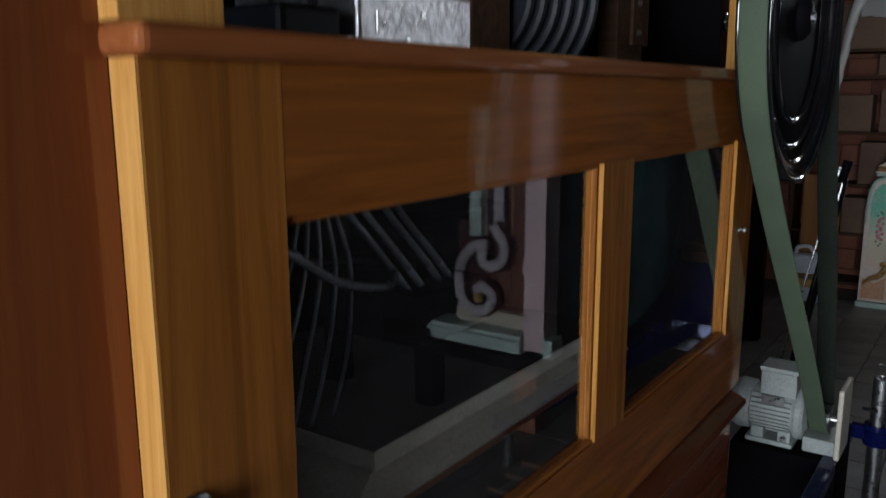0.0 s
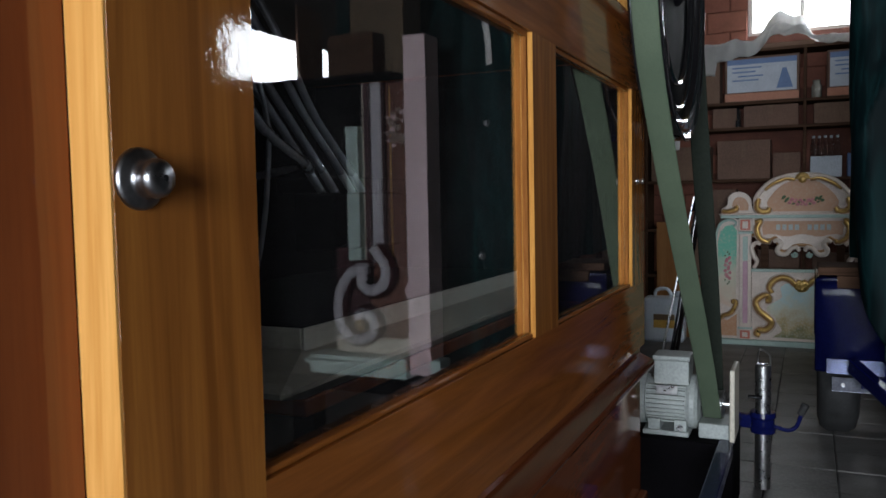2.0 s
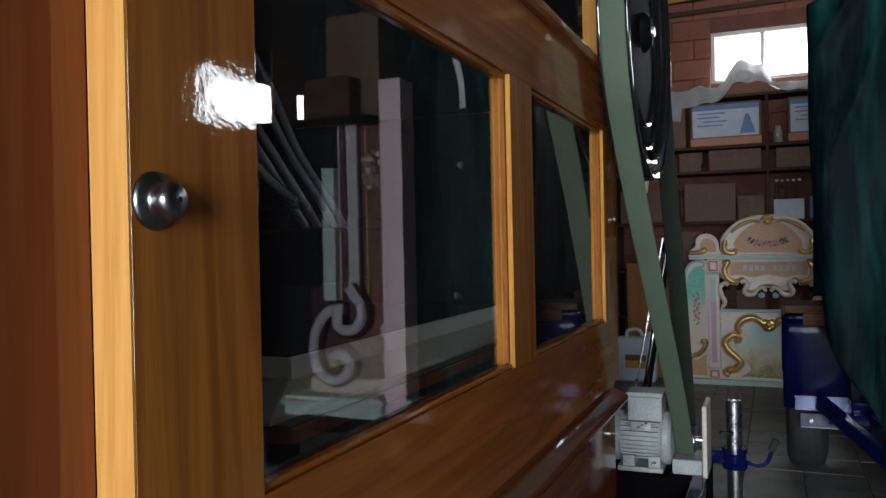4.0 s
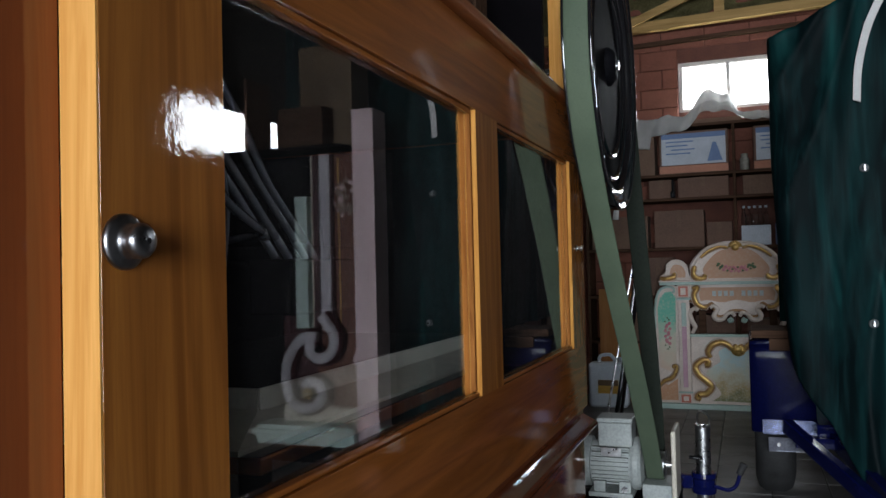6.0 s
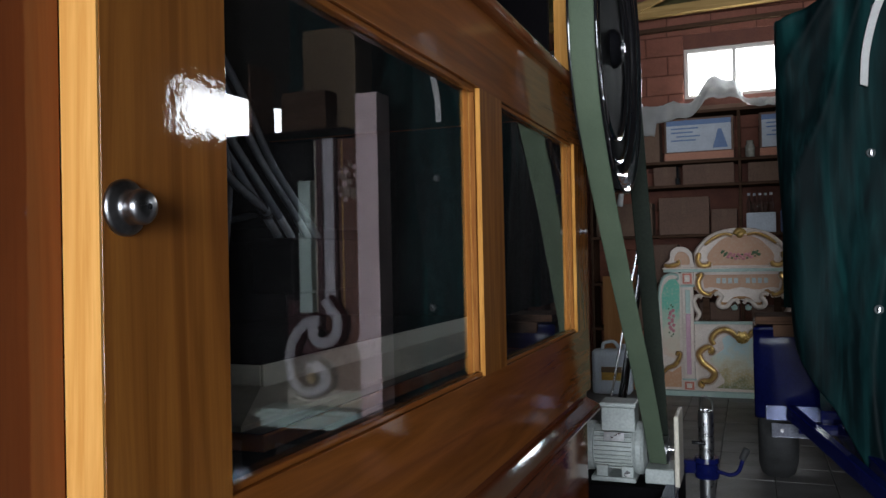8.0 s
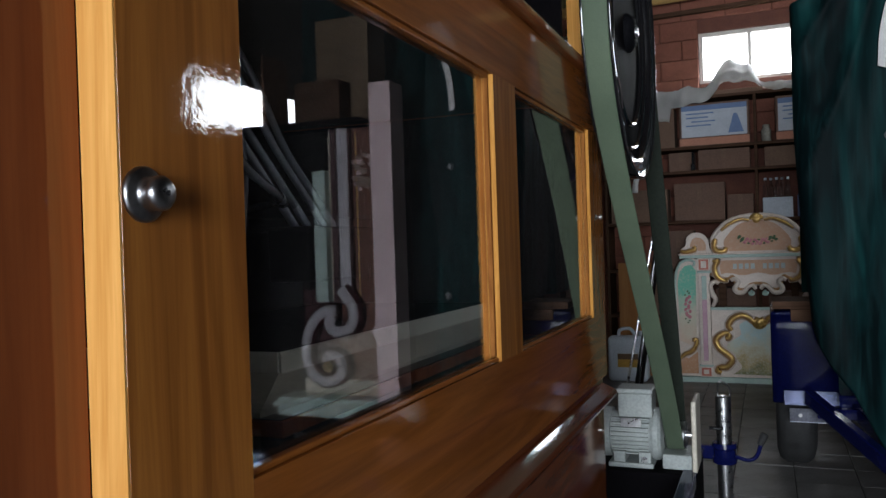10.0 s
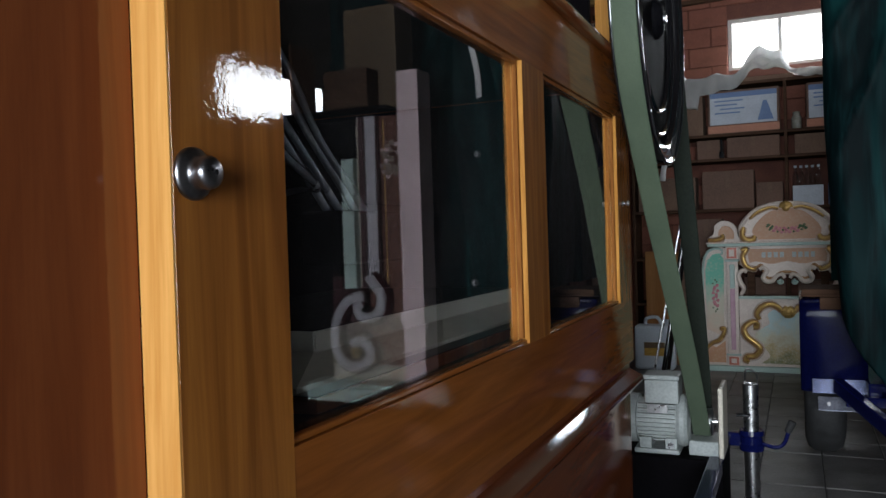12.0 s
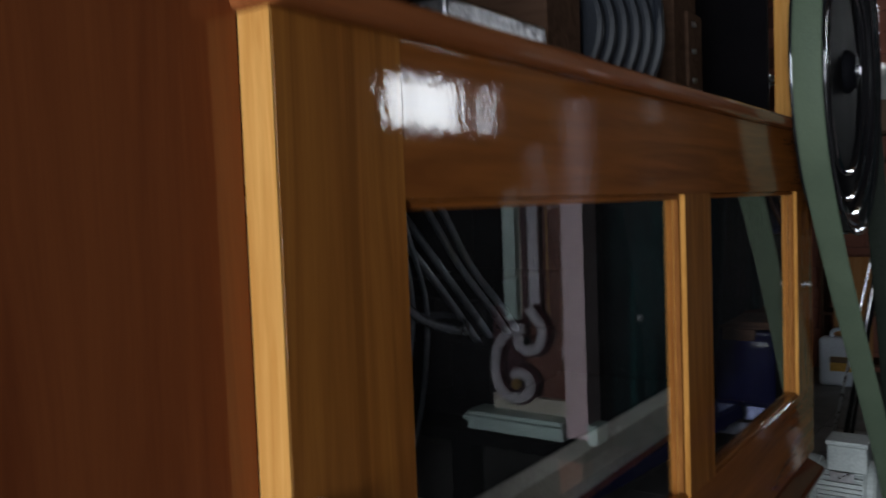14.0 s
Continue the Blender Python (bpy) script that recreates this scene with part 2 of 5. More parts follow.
BELT_IN = mottled("shaded_grimy_belt_face", (0.010, 0.014, 0.010), (0.02, 0.026, 0.018), 6, 0.75, spec=0.2)
MORTAR = mottled("red_mortar", (0.10, 0.035, 0.024), (0.16, 0.06, 0.04), 8, 0.9)
EDGE_W = wood("edge_wood", (0.34, 0.135, 0.026), (0.62, 0.30, 0.075), "z", 0.7, 0.0, 4.0)
BEAD = wood("bead_wood", (0.16, 0.055, 0.014), (0.32, 0.125, 0.032), "z", 0.7, 0.0, 3.0)
DULL = mottled("dull_eyelet_metal", (0.10, 0.12, 0.12), (0.18, 0.20, 0.20), 30, 0.5, 0.6)
GLASS = clear_glass("pane_glass")
DAY = glow("daylight_backdrop", (0.93, 0.97, 1.0), 6.0)

# ---- the shed: floor, walls, roof ----
X0, X1, Y0, Y1, ZC = -3.2, 3.5, -6.5, 7.4, 4.2
WINFRAME = mottled("window_paint", (0.45, 0.40, 0.36), (0.62, 0.58, 0.54), 9, 0.5)


def structure(name, bm, mat, label, category):
    return tagged(part(name, bm, mat), label, category, kind="structure")


def merge(*bms):
    out = bmesh.new()
    for b in bms:
        me = bpy.data.meshes.new("t")
        b.to_mesh(me)
        b.free()
        out.from_mesh(me)
        bpy.data.meshes.remove(me)
    return out


floor = structure("floor", box((X0 - 0.2, Y0 - 0.2, -0.12), (X1 + 0.2, Y1 + 0.2, -0.006)), JOINT, "grey paved shed floor with dirty joints", "floor")
structure("ground", box((-60, -60, -0.4), (60, 60, -0.16)), JOINT, "bare dark ground around the shed", "ground")
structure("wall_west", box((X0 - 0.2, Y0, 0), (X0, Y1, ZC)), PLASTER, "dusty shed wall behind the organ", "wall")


def holed_wall(name, axis, at, thick, a0, a1, z1, hole, mat, label):
    """A wall across an axis with one opening (a lo, a hi, z lo, z hi) through it."""
    bm = bmesh.new()
    h0, h1, k0, k1 = hole
    for lo, hi, zl, zh in ((a0, h0, 0, z1), (h1, a1, 0, z1), (h0, h1, 0, k0), (h0, h1, k1, z1)):
        if hi - lo < 1e-3 or zh - zl < 1e-3:
            continue
        if axis == "y":
            box((lo, at, zl), (hi, at + thick, zh), bm=bm)
        else:
            box((at, lo, zl), (at + thick, hi, zh), bm=bm)
    return structure(name, bm, mat, label, "wall")


W1 = (-0.05, 1.32, 2.72, 3.2)
W2 = (4.33, 5.86, 2.23, 2.68)
north = holed_wall("wall_north", "y", Y1, 0.22, X0, X1, ZC, W1, MORTAR, "end wall of red painted blocks with a window")
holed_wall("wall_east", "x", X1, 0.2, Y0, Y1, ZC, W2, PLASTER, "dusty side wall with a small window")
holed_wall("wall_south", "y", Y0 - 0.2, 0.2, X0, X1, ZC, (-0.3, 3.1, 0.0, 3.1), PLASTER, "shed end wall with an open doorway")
structure("ceiling", box((X0 - 0.2, Y0 - 0.2, ZC), (X1 + 0.2, Y1 + 0.2, ZC + 0.1)), BOARD, "dark boarded shed roof", "ceiling")
structure("backdrop", box((-3, Y1 + 1.2, 1.0), (5, Y1 + 1.22, 6)), DAY, "bright overcast sky outside the window", "backdrop")
structure("backdrop", box((X1 + 1.2, 1.0, 1.0), (X1 + 1.22, 9.0, 5)), DAY, "bright overcast sky outside the window", "backdrop")


def window(name, axis, at, a0, a1, z0, z1, mull):
    """A painted window with its frame, mullions and panes."""
    def put(lo, hi, zl, zh, d0, d1, bev=0.003):
        if axis == "y":
            return box((lo, at + d0, zl), (hi, at + d1, zh), bev)
        return box((at + d0, lo, zl), (at + d1, hi, zh), bev)
    w = thing(name, (a0, at, z0) if axis == "y" else (at, a0, z0), "small painted shed window, bright with daylight", "window", kind="structure")
    f = 0.035
    part("window_frame", merge(put(a0, a1, z0, z0 + f, 0.03, 0.09), put(a0, a1, z1 - f, z1, 0.03, 0.09), put(a0, a0 + f, z0 + f, z1 - f, 0.03, 0.09), put(a1 - f, a1, z0 + f, z1 - f, 0.03, 0.09)), WINFRAME, w)
    edges = [a0 + f] + mull + [a1 - f]
    for c in mull:
        part("mullion", put(c - 0.018, c + 0.018, z0 + f, z1 - f, 0.035, 0.085), WINFRAME, w)
    for e0, e1 in zip(edges, edges[1:]):
        p = part("pane", put(e0 + 0.0185, e1 - 0.0185, z0 + f, z1 - f, 0.058, 0.062, 0), GLASS, w)
        p.visible_shadow = False
    return w


window("window_1", "y", Y1, *W1, [0.40, 0.86])
window("window_2", "x", X1, *W2, [4.72, 5.2])
solo("window_board", box((3.40, 5.22, 2.05), (3.43, 5.58, 2.95), 0.004), OLD_WOOD, "dark board standing in front of the side window", "board")
solo("wall_shelf", box((3.25, 4.2, 2.02), (3.499, 6.0, 2.049), 0.004), OLD_WOOD, "narrow dark wooden shelf under the side window", "shelf")

# ---- the organ case ----
ZT, ZB = 1.607, 1.03
XD, XG = -0.04, -0.020
case = thing("organ_case", (-0.6, 0.9, 0.0), "varnished mahogany organ case with two glazed side openings", "organ")
side = part("side_panel", box((XD - 0.025, -1.7, 0.25), (XD, -0.028, 3.1), 0.002), MAHOGANY, case, "dark red-brown mahogany board")
near_stile = part("stile", box((XD, -0.025, 0.826), (0, 0.1455, 1.772), 0.0006), DOOR_V, case)
part("edge_strip", box((XD, -0.0278, 0.826), (-0.0004, -0.0252, 1.772)), PALE_V, case, "pale honey-coloured bare wood edge")
part("top_rail", box((XD, 0.1458, ZT), (-0.0004, 2.085, 1.772), 0.0008), DOOR_H, case)
part("bottom_rail", box((XD, 0.1458, 0.826), (-0.0004, 2.085, ZB), 0.0008), DOOR_H, case)
part("stile", box((XD, 0.98, ZB), (0, 1.13, ZT)), DOOR_V, case)
far_stile = part("stile", box((XD, 1.895, ZB), (0, 2.085, ZT)), DOOR_V, case)
for y in (0.98, 1.895):
    part("edge_strip", box((XG - 0.008, y - 0.0022, ZB + 0.001), (0.0004, y - 0.0002, ZT - 0.001)), EDGE_W, case, "pale honey-coloured bare wood edge")
for y0, y1 in ((0.146, 0.98), (1.13, 1.895)):
    g = part("pane", box((XG - 0.004, y0 + 0.0005, ZB + 0.0005), (XG, y1 - 0.0028, ZT - 0.0005)), GLASS, case)
    g.visible_shadow = False
    part("glazing_bead", box((XG + 0.0006, y1 - 0.013, ZB + 0.010), (-0.009, y1 - 0.0024, ZT - 0.001), 0.002), BEAD, case)
    part("glazing_bead", box((XG + 0.0006, y0 + 0.0135, ZT - 0.010), (-0.006, y1 - 0.0135, ZT - 0.0006), 0.002), DOOR_H, case)
    part("glazing_bead", box((XG + 0.0005, y0 + 0.001, ZB + 0.0005), (-0.004, y1 - 0.004, ZB + 0.009), 0.003), DOOR_H, case)
part("cornice", box((XD - 0.01, -0.036, 1.7725), (0.022, 1.93, 1.803), 0.010, 3), CAP_W, case, "rounded reddish varnished moulding")
part("lower_panel", box((XD, -1.7, 0.30), (-0.012, 2.07, 0.8255), 0.002), MAHOGANY_H, case)
LEDGE = wood("ledge_wood", (0.11, 0.026, 0.008), (0.18, 0.048, 0.014), "y", 0.35, 0.8, 0.7)
along_y = Matrix(((1, 0, 0, 0), (0, 0, 1, -1.7), (0, 1, 0, 0), (0, 0, 0, 1)))
part("ledge", plate([(-0.0115, 0.758), (0.024, 0.758), (0.031, 0.763), (0.034, 0.771), (0.033, 0.779), (0.028, 0.784), (-0.0115, 0.803)], along_y, 3.76), LEDGE, case, "sloping varnished ledge moulding")
part("skirt_rail", box((-0.0115, -1.7, 0.30), (0.012, 2.06, 0.36), 0.004), MAHOGANY_H, case)
part("end_panel", box((-1.2, 2.06, 0.25), (XD - 0.001, 2.085, 1.77), 0.002), MAHOGANY, case)
# Thin sheet added to keep the end panel's inside as dark as in shade.
part("shade_lining", box((-1.198, 2.054, 0.956), (XD - 0.002, 2.059, 1.718)), SHADE_BLACK, case)
part("case_floor", box((-1.2, 0.0, 0.93), (XD - 0.001, 2.055, 0.955)), SHADE_BLACK, case)
part("back_board", box((-1.22, -1.7, 0.25), (-1.2, 2.085, 3.1)), SHADE_BLACK, case)
part("partition", box((-1.2, -0.06, 0.25), (XD - 0.026, -0.04, 1.77)), SHADE_BLACK, case)
part("top_board", box((-1.2, 0.0, 1.72), (XD - 0.03, 2.05, 1.74)), SHADE_BLACK, case)
# Added backing: its black stands for the unlit depth above the cornice.
part("upper_shade_board", box((-1.19, 1.945, 1.741), (-0.085, 1.97, 3.1), 0.003), SHADE_BLACK, case, "near-black board added for the unlit depth above the case")
part("corner_post", box((-0.06, -0.034, 1.804), (-0.012, 0.085, 3.1), 0.002), PALE_V, case, "pale wooden corner post above the cornice")
part("corner_post", box((-0.075, 1.985, 1.804), (-0.03, 2.03, 3.1), 0.002), PALE_V, case, "pale wooden corner post above the cornice")
for y in (-1.5, 0.3, 1.9):
    part("foot", box((-0.25, y - 0.06, 0.0), (-0.08, y + 0.06, 0.25), 0.004), SHADE_BLACK, case)
    part("foot", box((-1.15, y - 0.06, 0.0), (-1.0, y + 0.06, 0.25), 0.004), SHADE_BLACK, case)
part("bottom_board", box((-1.2, -1.7, 0.25), (XD - 0.026, 2.055, 0.285)), SHADE_BLACK, case)

KZ = 1.318
knob = part("knob", lathe([(0.0, 0.0245), (0.003, 0.0245), (0.0055, 0.022), (0.007, 0.0165), (0.009, 0.0145), (0.013, 0.0140), (0.018, 0.0155), (0.022, 0.015), (0.0255, 0.0125), (0.0272, 0.008), (0.0278, 0.0035), (0.028, 0.0)], (0.0, 0.0, KZ), (1, 0, 0), 40), mottled("dull_knob_steel", (0.20, 0.20, 0.21), (0.32, 0.32, 0.33), 60, 0.3, 1.0), near_stile, "turned dull steel knob", True)
part("keyhole", rod((0.0262, 0, KZ), (0.0284, 0, KZ), 0.0026, 12), BLACK, near_stile)
part("catch", lathe([(0, 0.010), (0.003, 0.009), (0.004, 0.005), (0.012, 0.005), (0.014, 0.008), (0.020, 0.008), (0.022, 0.004)], (0.0, 1.965, 1.34), (1, 0, 0), 20), STEEL, far_stile, "small steel catch", True)

# ---- inside the case ----
rnd = random.Random(4)


def lead_tube(pts, r):
    return solo("lead_tube", tube(smooth_path(pts, 8), r, 8), LEAD, "bent grey lead wind tube inside the case", "tube", "lead tubes", smooth=True)


for k in range(4):
    lead_tube([(-0.66 + 0.01 * k, 0.40 + 0.012 * k, 1.719), (-0.61 + 0.02 * rnd.random(), 0.40 + 0.02 * k, 1.62), (-0.59, 0.34 + 0.05 * k, 1.48), (-0.62, 0.28 + 0.08 * k + 0.02 * rnd.random(), 1.34), (-0.66, 0.24 + 0.095 * k, 1.2), (-0.72, 0.20 + 0.10 * k, 0.98)], 0.006)
for k, s in ((0, 0.0), (1.1, 0.02), (2.6, -0.01), (3.5, 0.03)):
    lead_tube([(-0.52 + 0.012 * k, 0.57 + 0.05 * k, 1.719), (-0.485 + 0.008 * k, 0.665 + 0.047 * k, 1.60), (-0.45, 0.76 + 0.044 * k, 1.48), (-0.43, 0.845 + 0.046 * k, 1.375), (-0.41, 0.91 + 0.046 * k, 1.285)], 0.0085)
# Added block in the shade colour; the tubes vanish into the dark here.
solo("tube_rail", box((-0.46, 0.85, 1.20), (-0.36, 1.13, 1.315), 0.006), SHADE_BLACK, "near-black rail added where the lead tubes end in the shade", "rail")
lead_tube([(-0.14, 0.02, 1.62), (-0.20, 0.20, 1.57), (-0.25, 0.383, 1.498), (-0.30, 0.55, 1.414), (-0.36, 0.76, 1.36), (-0.50, 0.90, 1.365), (-0.79, 0.94, 1.33)], 0.009)
for k in range(5):
    y = 0.415 + 0.062 * k + 0.015 * rnd.random()
    lead_tube([(-0.34, 0.505 + 0.008 * k, 1.719), (-0.34, 0.50 + 0.016 * k, 1.58), (-0.35, 0.475 + 0.038 * k, 1.44), (-0.37, 0.45 + 0.05 * k, 1.33), (-0.40, y, 1.22), (-0.43, y - 0.01, 1.102 if y > 0.59 else 1.075)], 0.005)
LEATHER = mottled("pale_bellows_leather", (0.32, 0.31, 0.265), (0.46, 0.44, 0.38), 5, 0.6, fine=120, relief=0.3)
BROWN_HIDE = mottled("tan_bellows_hide", (0.20, 0.18, 0.148), (0.33, 0.305, 0.25), 6, 0.6, fine=120, relief=0.3)
bel = thing("bellows", (-0.47, 1.0, 0.956), "pale leather wind bellows with a dark top board", "bellows")
part("top_board", box((-0.79, 0.573, 1.068), (-0.254, 1.597, 1.101), 0.004), SHADE_BLACK, bel, "dark wooden top board")
part("edging", box((-0.2535, 0.57, 1.043), (-0.249, 1.60, 1.099), 0.0015), LEATHER, bel, "pale leather edging")
part("edging", box((-0.79, 0.568, 1.043), (-0.254, 0.5725, 1.099), 0.0015), LEATHER, bel, "pale leather edging")
part("base_board", box((-0.77, 0.57, 0.956), (-0.25, 1.60, 0.985), 0.004), MAHOGANY, bel)


def ribs(z0, z1, out):
    """One folded rib all round: two leather-covered slopes that meet in an outer crease."""
    bm = bmesh.new()
    rings = []
    for z, o in ((z0, 0.0), ((z0 + z1) / 2 - 0.004, out), ((z0 + z1) / 2 + 0.004, out), (z1, 0.0)):
        rings.append([bm.verts.new((x, y, z)) for x, y in ((-0.765, 0.575 - o * 2.4), (-0.255 + o, 0.575 - o * 2.4), (-0.255 + o, 1.595 + o * 0.5), (-0.765, 1.595 + o * 0.5))])
    for p, q in zip(rings, rings[1:]):
        for k in range(4):
            bm.faces.new((p[k], p[(k + 1) % 4], q[(k + 1) % 4], q[k]))
    return bm


part("rib", ribs(0.986, 1.067, 0.06), BROWN_HIDE, bel, "folded pale tan leather rib")
part("tube_rack", box((-0.775, 0.2, 1.30), (-0.755, 1.2, 1.36), 0.004), SHADE_BLACK, case)
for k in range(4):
    solo("wind_chest", box((-1.12, 0.12 + 0.47 * k, 0.956), (-0.78, 0.55 + 0.47 * k, 1.32 + 0.05 * (k % 2)), 0.006), SHADE_BLACK, "wooden wind chest, near black with the shade inside the case", "wind chest", "wind chests")
solo("red_valve", lathe([(0, 0.02), (0.01, 0.026), (0.03, 0.026), (0.04, 0.02)], (-0.50, 0.34, 1.66), (0, 0, 1), 20), mottled("red_felt", (0.30, 0.02, 0.02), (0.42, 0.04, 0.03)), "small red felt valve under the top board", "valve")
for k in range(12):
    y = 0.16 + 0.066 * k
    solo("tracker", box((-0.122, y, 0.985), (-0.045, y + 0.006, 0.993), 0.001), OLD_WOOD, "thin dark wooden tracker rod in a row", "tracker", "tracker rods")
for x in (-0.115, -0.085):
    solo("tracker_rail", box((x, 0.12, 0.956), (x + 0.010, 1.0, 0.985), 0.002), SHADE_BLACK, "dark wooden rail under the tracker rods", "rail")

# ---- machinery above the cornice ----
ALU = mottled("scuffed_aluminium", (0.38, 0.38, 0.40), (0.85, 0.85, 0.87), 16, 0.30, 1.0, fine=60, relief=0.9, dist=0.004)
SLATE = mottled("slate_grey_paint", (0.008, 0.010, 0.014), (0.018, 0.021, 0.029), 9, 0.5, spec=0.25)
gear = thing("gear_cover", (-0.22, 0.6, 1.74), "scuffed aluminium gear cover on the case top", "gear cover")
part("cover", box((-0.42, 0.445, 1.741), (-0.152, 0.742, 1.90), 0.006), ALU, gear)
part("backing", box((-0.42, 0.743, 1.741), (-0.152, 0.875, 1.98), 0.004), OLD_WOOD, gear)
part("slot", box((-0.1525, 0.483, 1.83), (-0.1505, 0.487, 1.86)), BLACK, gear)
for yy, zz in ((0.60, 1.862), (0.56, 1.822)):
    part("bolt", rod((-0.153, yy, zz), (-0.149, yy, zz), 0.006, 10), STEEL, gear)
solo("drive_block", box((-0.36, 0.30, 1.741), (-0.16, 0.42, 1.86), 0.01), SLATE, "slate-grey block beside the gear cover", "block")
pul = thing("pulley_stack", (-0.25, 1.05, 1.741), "stack of slate-grey pulley discs on a shaft", "pulley")
for k in range(6):
    yy = 0.915 + 0.03 * k
    rr = 0.135 + 0.012 * k
    part("disc", lathe([(-0.010, rr - 0.008), (-0.007, rr), (0.007, rr), (0.010, rr - 0.008)], (-0.26, yy, 1.93), (0, 1, 0), 48), SLATE, pul)
part("disc", lathe([(-0.012, 0.20), (0.0, 0.205), (0.012, 0.20), (0.02, 0.12)], (-0.26, 1.13, 1.96), (0.35, 1, 0), 56), SLATE, pul)
part("shaft", rod((-0.26, 0.88, 1.93), (-0.26, 1.42, 1.93), 0.012, 14), STEEL, pul)
part("bearing", box((-0.30, 0.895, 1.741), (-0.22, 0.91, 1.95), 0.003), SHADE_BLACK, pul)
brk = thing("shaft_bracket", (-0.16, 1.4, 1.741), "pale wooden upright with a bolted iron bearing plate", "bracket")
part("upright", box((-0.20, 1.365, 1.741), (-0.15, 1.435, 2.6), 0.003), OLD_WOOD, brk)
part("plate", box((-0.152, 1.44, 1.855), (-0.142, 1.54, 2.05), 0.003), OLD_WOOD, brk)
part("arm", box((-0.20, 1.436, 1.741), (-0.153, 1.53, 2.5), 0.003), OLD_WOOD, brk)
for zz in (1.885, 1.955, 2.02):
    part("bolt", rod((-0.142, 1.47, zz), (-0.135, 1.47, zz), 0.007, 10), STEEL, brk)
solo("bellows_box", box((-0.9, 1.62, 1.741), (-0.35, 1.98, 1.93), 0.01), SHADE_BLACK, "dark bellows box on the case top", "box")
solo("drum_frame", box((-1.1, 0.2, 1.741), (-0.55, 1.5, 2.5), 0.01), SHADE_BLACK, "dark wooden frame on the case top", "frame")

# ---- drive: flywheel, belt, motor ----
BLACK_SATIN = mottled("black_satin_paint", (0.004, 0.004, 0.005), (0.008, 0.008, 0.010), 10, 0.75, relief=0.0, spec=0.05)
WC, WR = Vector((0.07, 2.19, 1.96)), 0.49
fly = thing("flywheel", tuple(WC), "large glossy black iron flywheel on a steel shaft", "flywheel")
RIM = [(-0.022, WR - 0.070), (-0.034, WR - 0.060), (-0.036, WR - 0.030), (-0.040, WR - 0.012)]
RIM += [(-0.040 - 0.005 * math.sin(a), WR - 0.004 - 0.008 * math.cos(a)) for a in (0.4, 0.9, 1.5, 2.2, 2.8)]
RIM += [(-0.0365, WR), (0.0365, WR)] + [(-d, r) for d, r in RIM[::-1]] + [RIM[0]]
part("rim", lathe(RIM, WC, (1, 0, 0), 160), BLACK, fly, smooth=True)
part("hub", lathe([(-0.04, 0.0), (-0.04, 0.045), (-0.02, 0.065), (0.02, 0.065), (0.04, 0.045), (0.04, 0.0)], WC, (1, 0, 0), 40), BLACK_SATIN, fly, smooth=True)
part("web", lathe([(-0.010, 0.06), (-0.016, 0.12), (-0.006, 0.25), (-0.012, WR - 0.056), (0.012, WR - 0.056), (0.006, 0.25), (0.016, 0.12), (0.010, 0.06)], WC, (1, 0, 0), 96), BLACK_SATIN, fly, smooth=True)
for rr in (0.305, 0.385):
    bead = [(0.020 * math.cos(a), rr + 0.013 * math.sin(a)) for a in [2 * math.pi * (k % 14) / 14 for k in range(15)]]
    part("web_ring", lathe(bead, WC, (1, 0, 0), 128), BLACK, fly, smooth=True)
part("shaft", rod((-0.60, WC.y, WC.z), (0.12, WC.y, WC.z), 0.016, 16), STEEL, fly)
part("collar", rod((-0.20, WC.y, WC.z), (-0.14, WC.y, WC.z), 0.03, 20, bevel=0.004), BLACK, fly)
solo("bearing_post", box((-0.62, 2.10, 0.0), (-0.54, 2.28, 2.05), 0.006), SHADE_BLACK, "dark upright that carries the flywheel shaft", "post")

PC, PR = Vector((0.118, 2.95, 0.435)), 0.055


def belt_mesh():
    """An open flat belt round the big wheel and the motor's pulley."""
    bm = bmesh.new()
    d = Vector((PC.y - WC.y, PC.z - WC.z))
    L, base = d.length, math.atan2(d.y, d.x)
    off = math.acos((WR - PR) / L)
    pts = []
    for i in range(97):
        a = base + off + (2 * math.pi - 2 * off) * i / 96
        pts.append((WC.x, WC.y + (WR + 0.0035) * math.cos(a), WC.z + (WR + 0.0035) * math.sin(a)))
    for i in range(25):
        a = base - off + 2 * off * i / 24
        pts.append((PC.x, PC.y + (PR + 0.0035) * math.cos(a), PC.z + (PR + 0.0035) * math.sin(a)))
    full = []
    n = len(pts)
    for i in range(n):
        p, q = Vector(pts[i]), Vector(pts[(i + 1) % n])
        steps = 24 if (q - p).length > 0.3 else 1
        for s in range(steps):
            f = s / steps
            w = p.lerp(q, f)
            w.x = p.x + (q.x - p.x) * f * f * (3 - 2 * f)
            w.y += 0.008 * math.sin(math.pi * f)
            full.append(w)
    n = len(full)
    rows = []
    for i, p in enumerate(full):
        t = (full[(i + 1) % n] - full[i - 1]).normalized()
        nn = Vector((1, 0, 0)).cross(t)
        w = 0.0355 + 0.0008 * noise.noise(p * 9)
        rows.append([bm.verts.new(p + Vector((sx * w, 0, 0)) + nn * sn * 0.0028) for sx, sn in ((-1, -0.4), (-0.86, -1), (0.86, -1), (1, -0.4), (1, 0.4), (0.86, 1), (-0.86, 1), (-1, 0.4))])
    for i in range(n):
        a, b = rows[i], rows[(i + 1) % n]
        for k in range(8):
            f = bm.faces.new((a[k], a[(k + 1) % 8], b[(k + 1) % 8], b[k]))
            # the face that runs on the wheels is dark with grime and painted-in shade
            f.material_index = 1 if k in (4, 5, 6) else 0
    bmesh.ops.recalc_face_normals(bm, faces=bm.faces)
    return bm


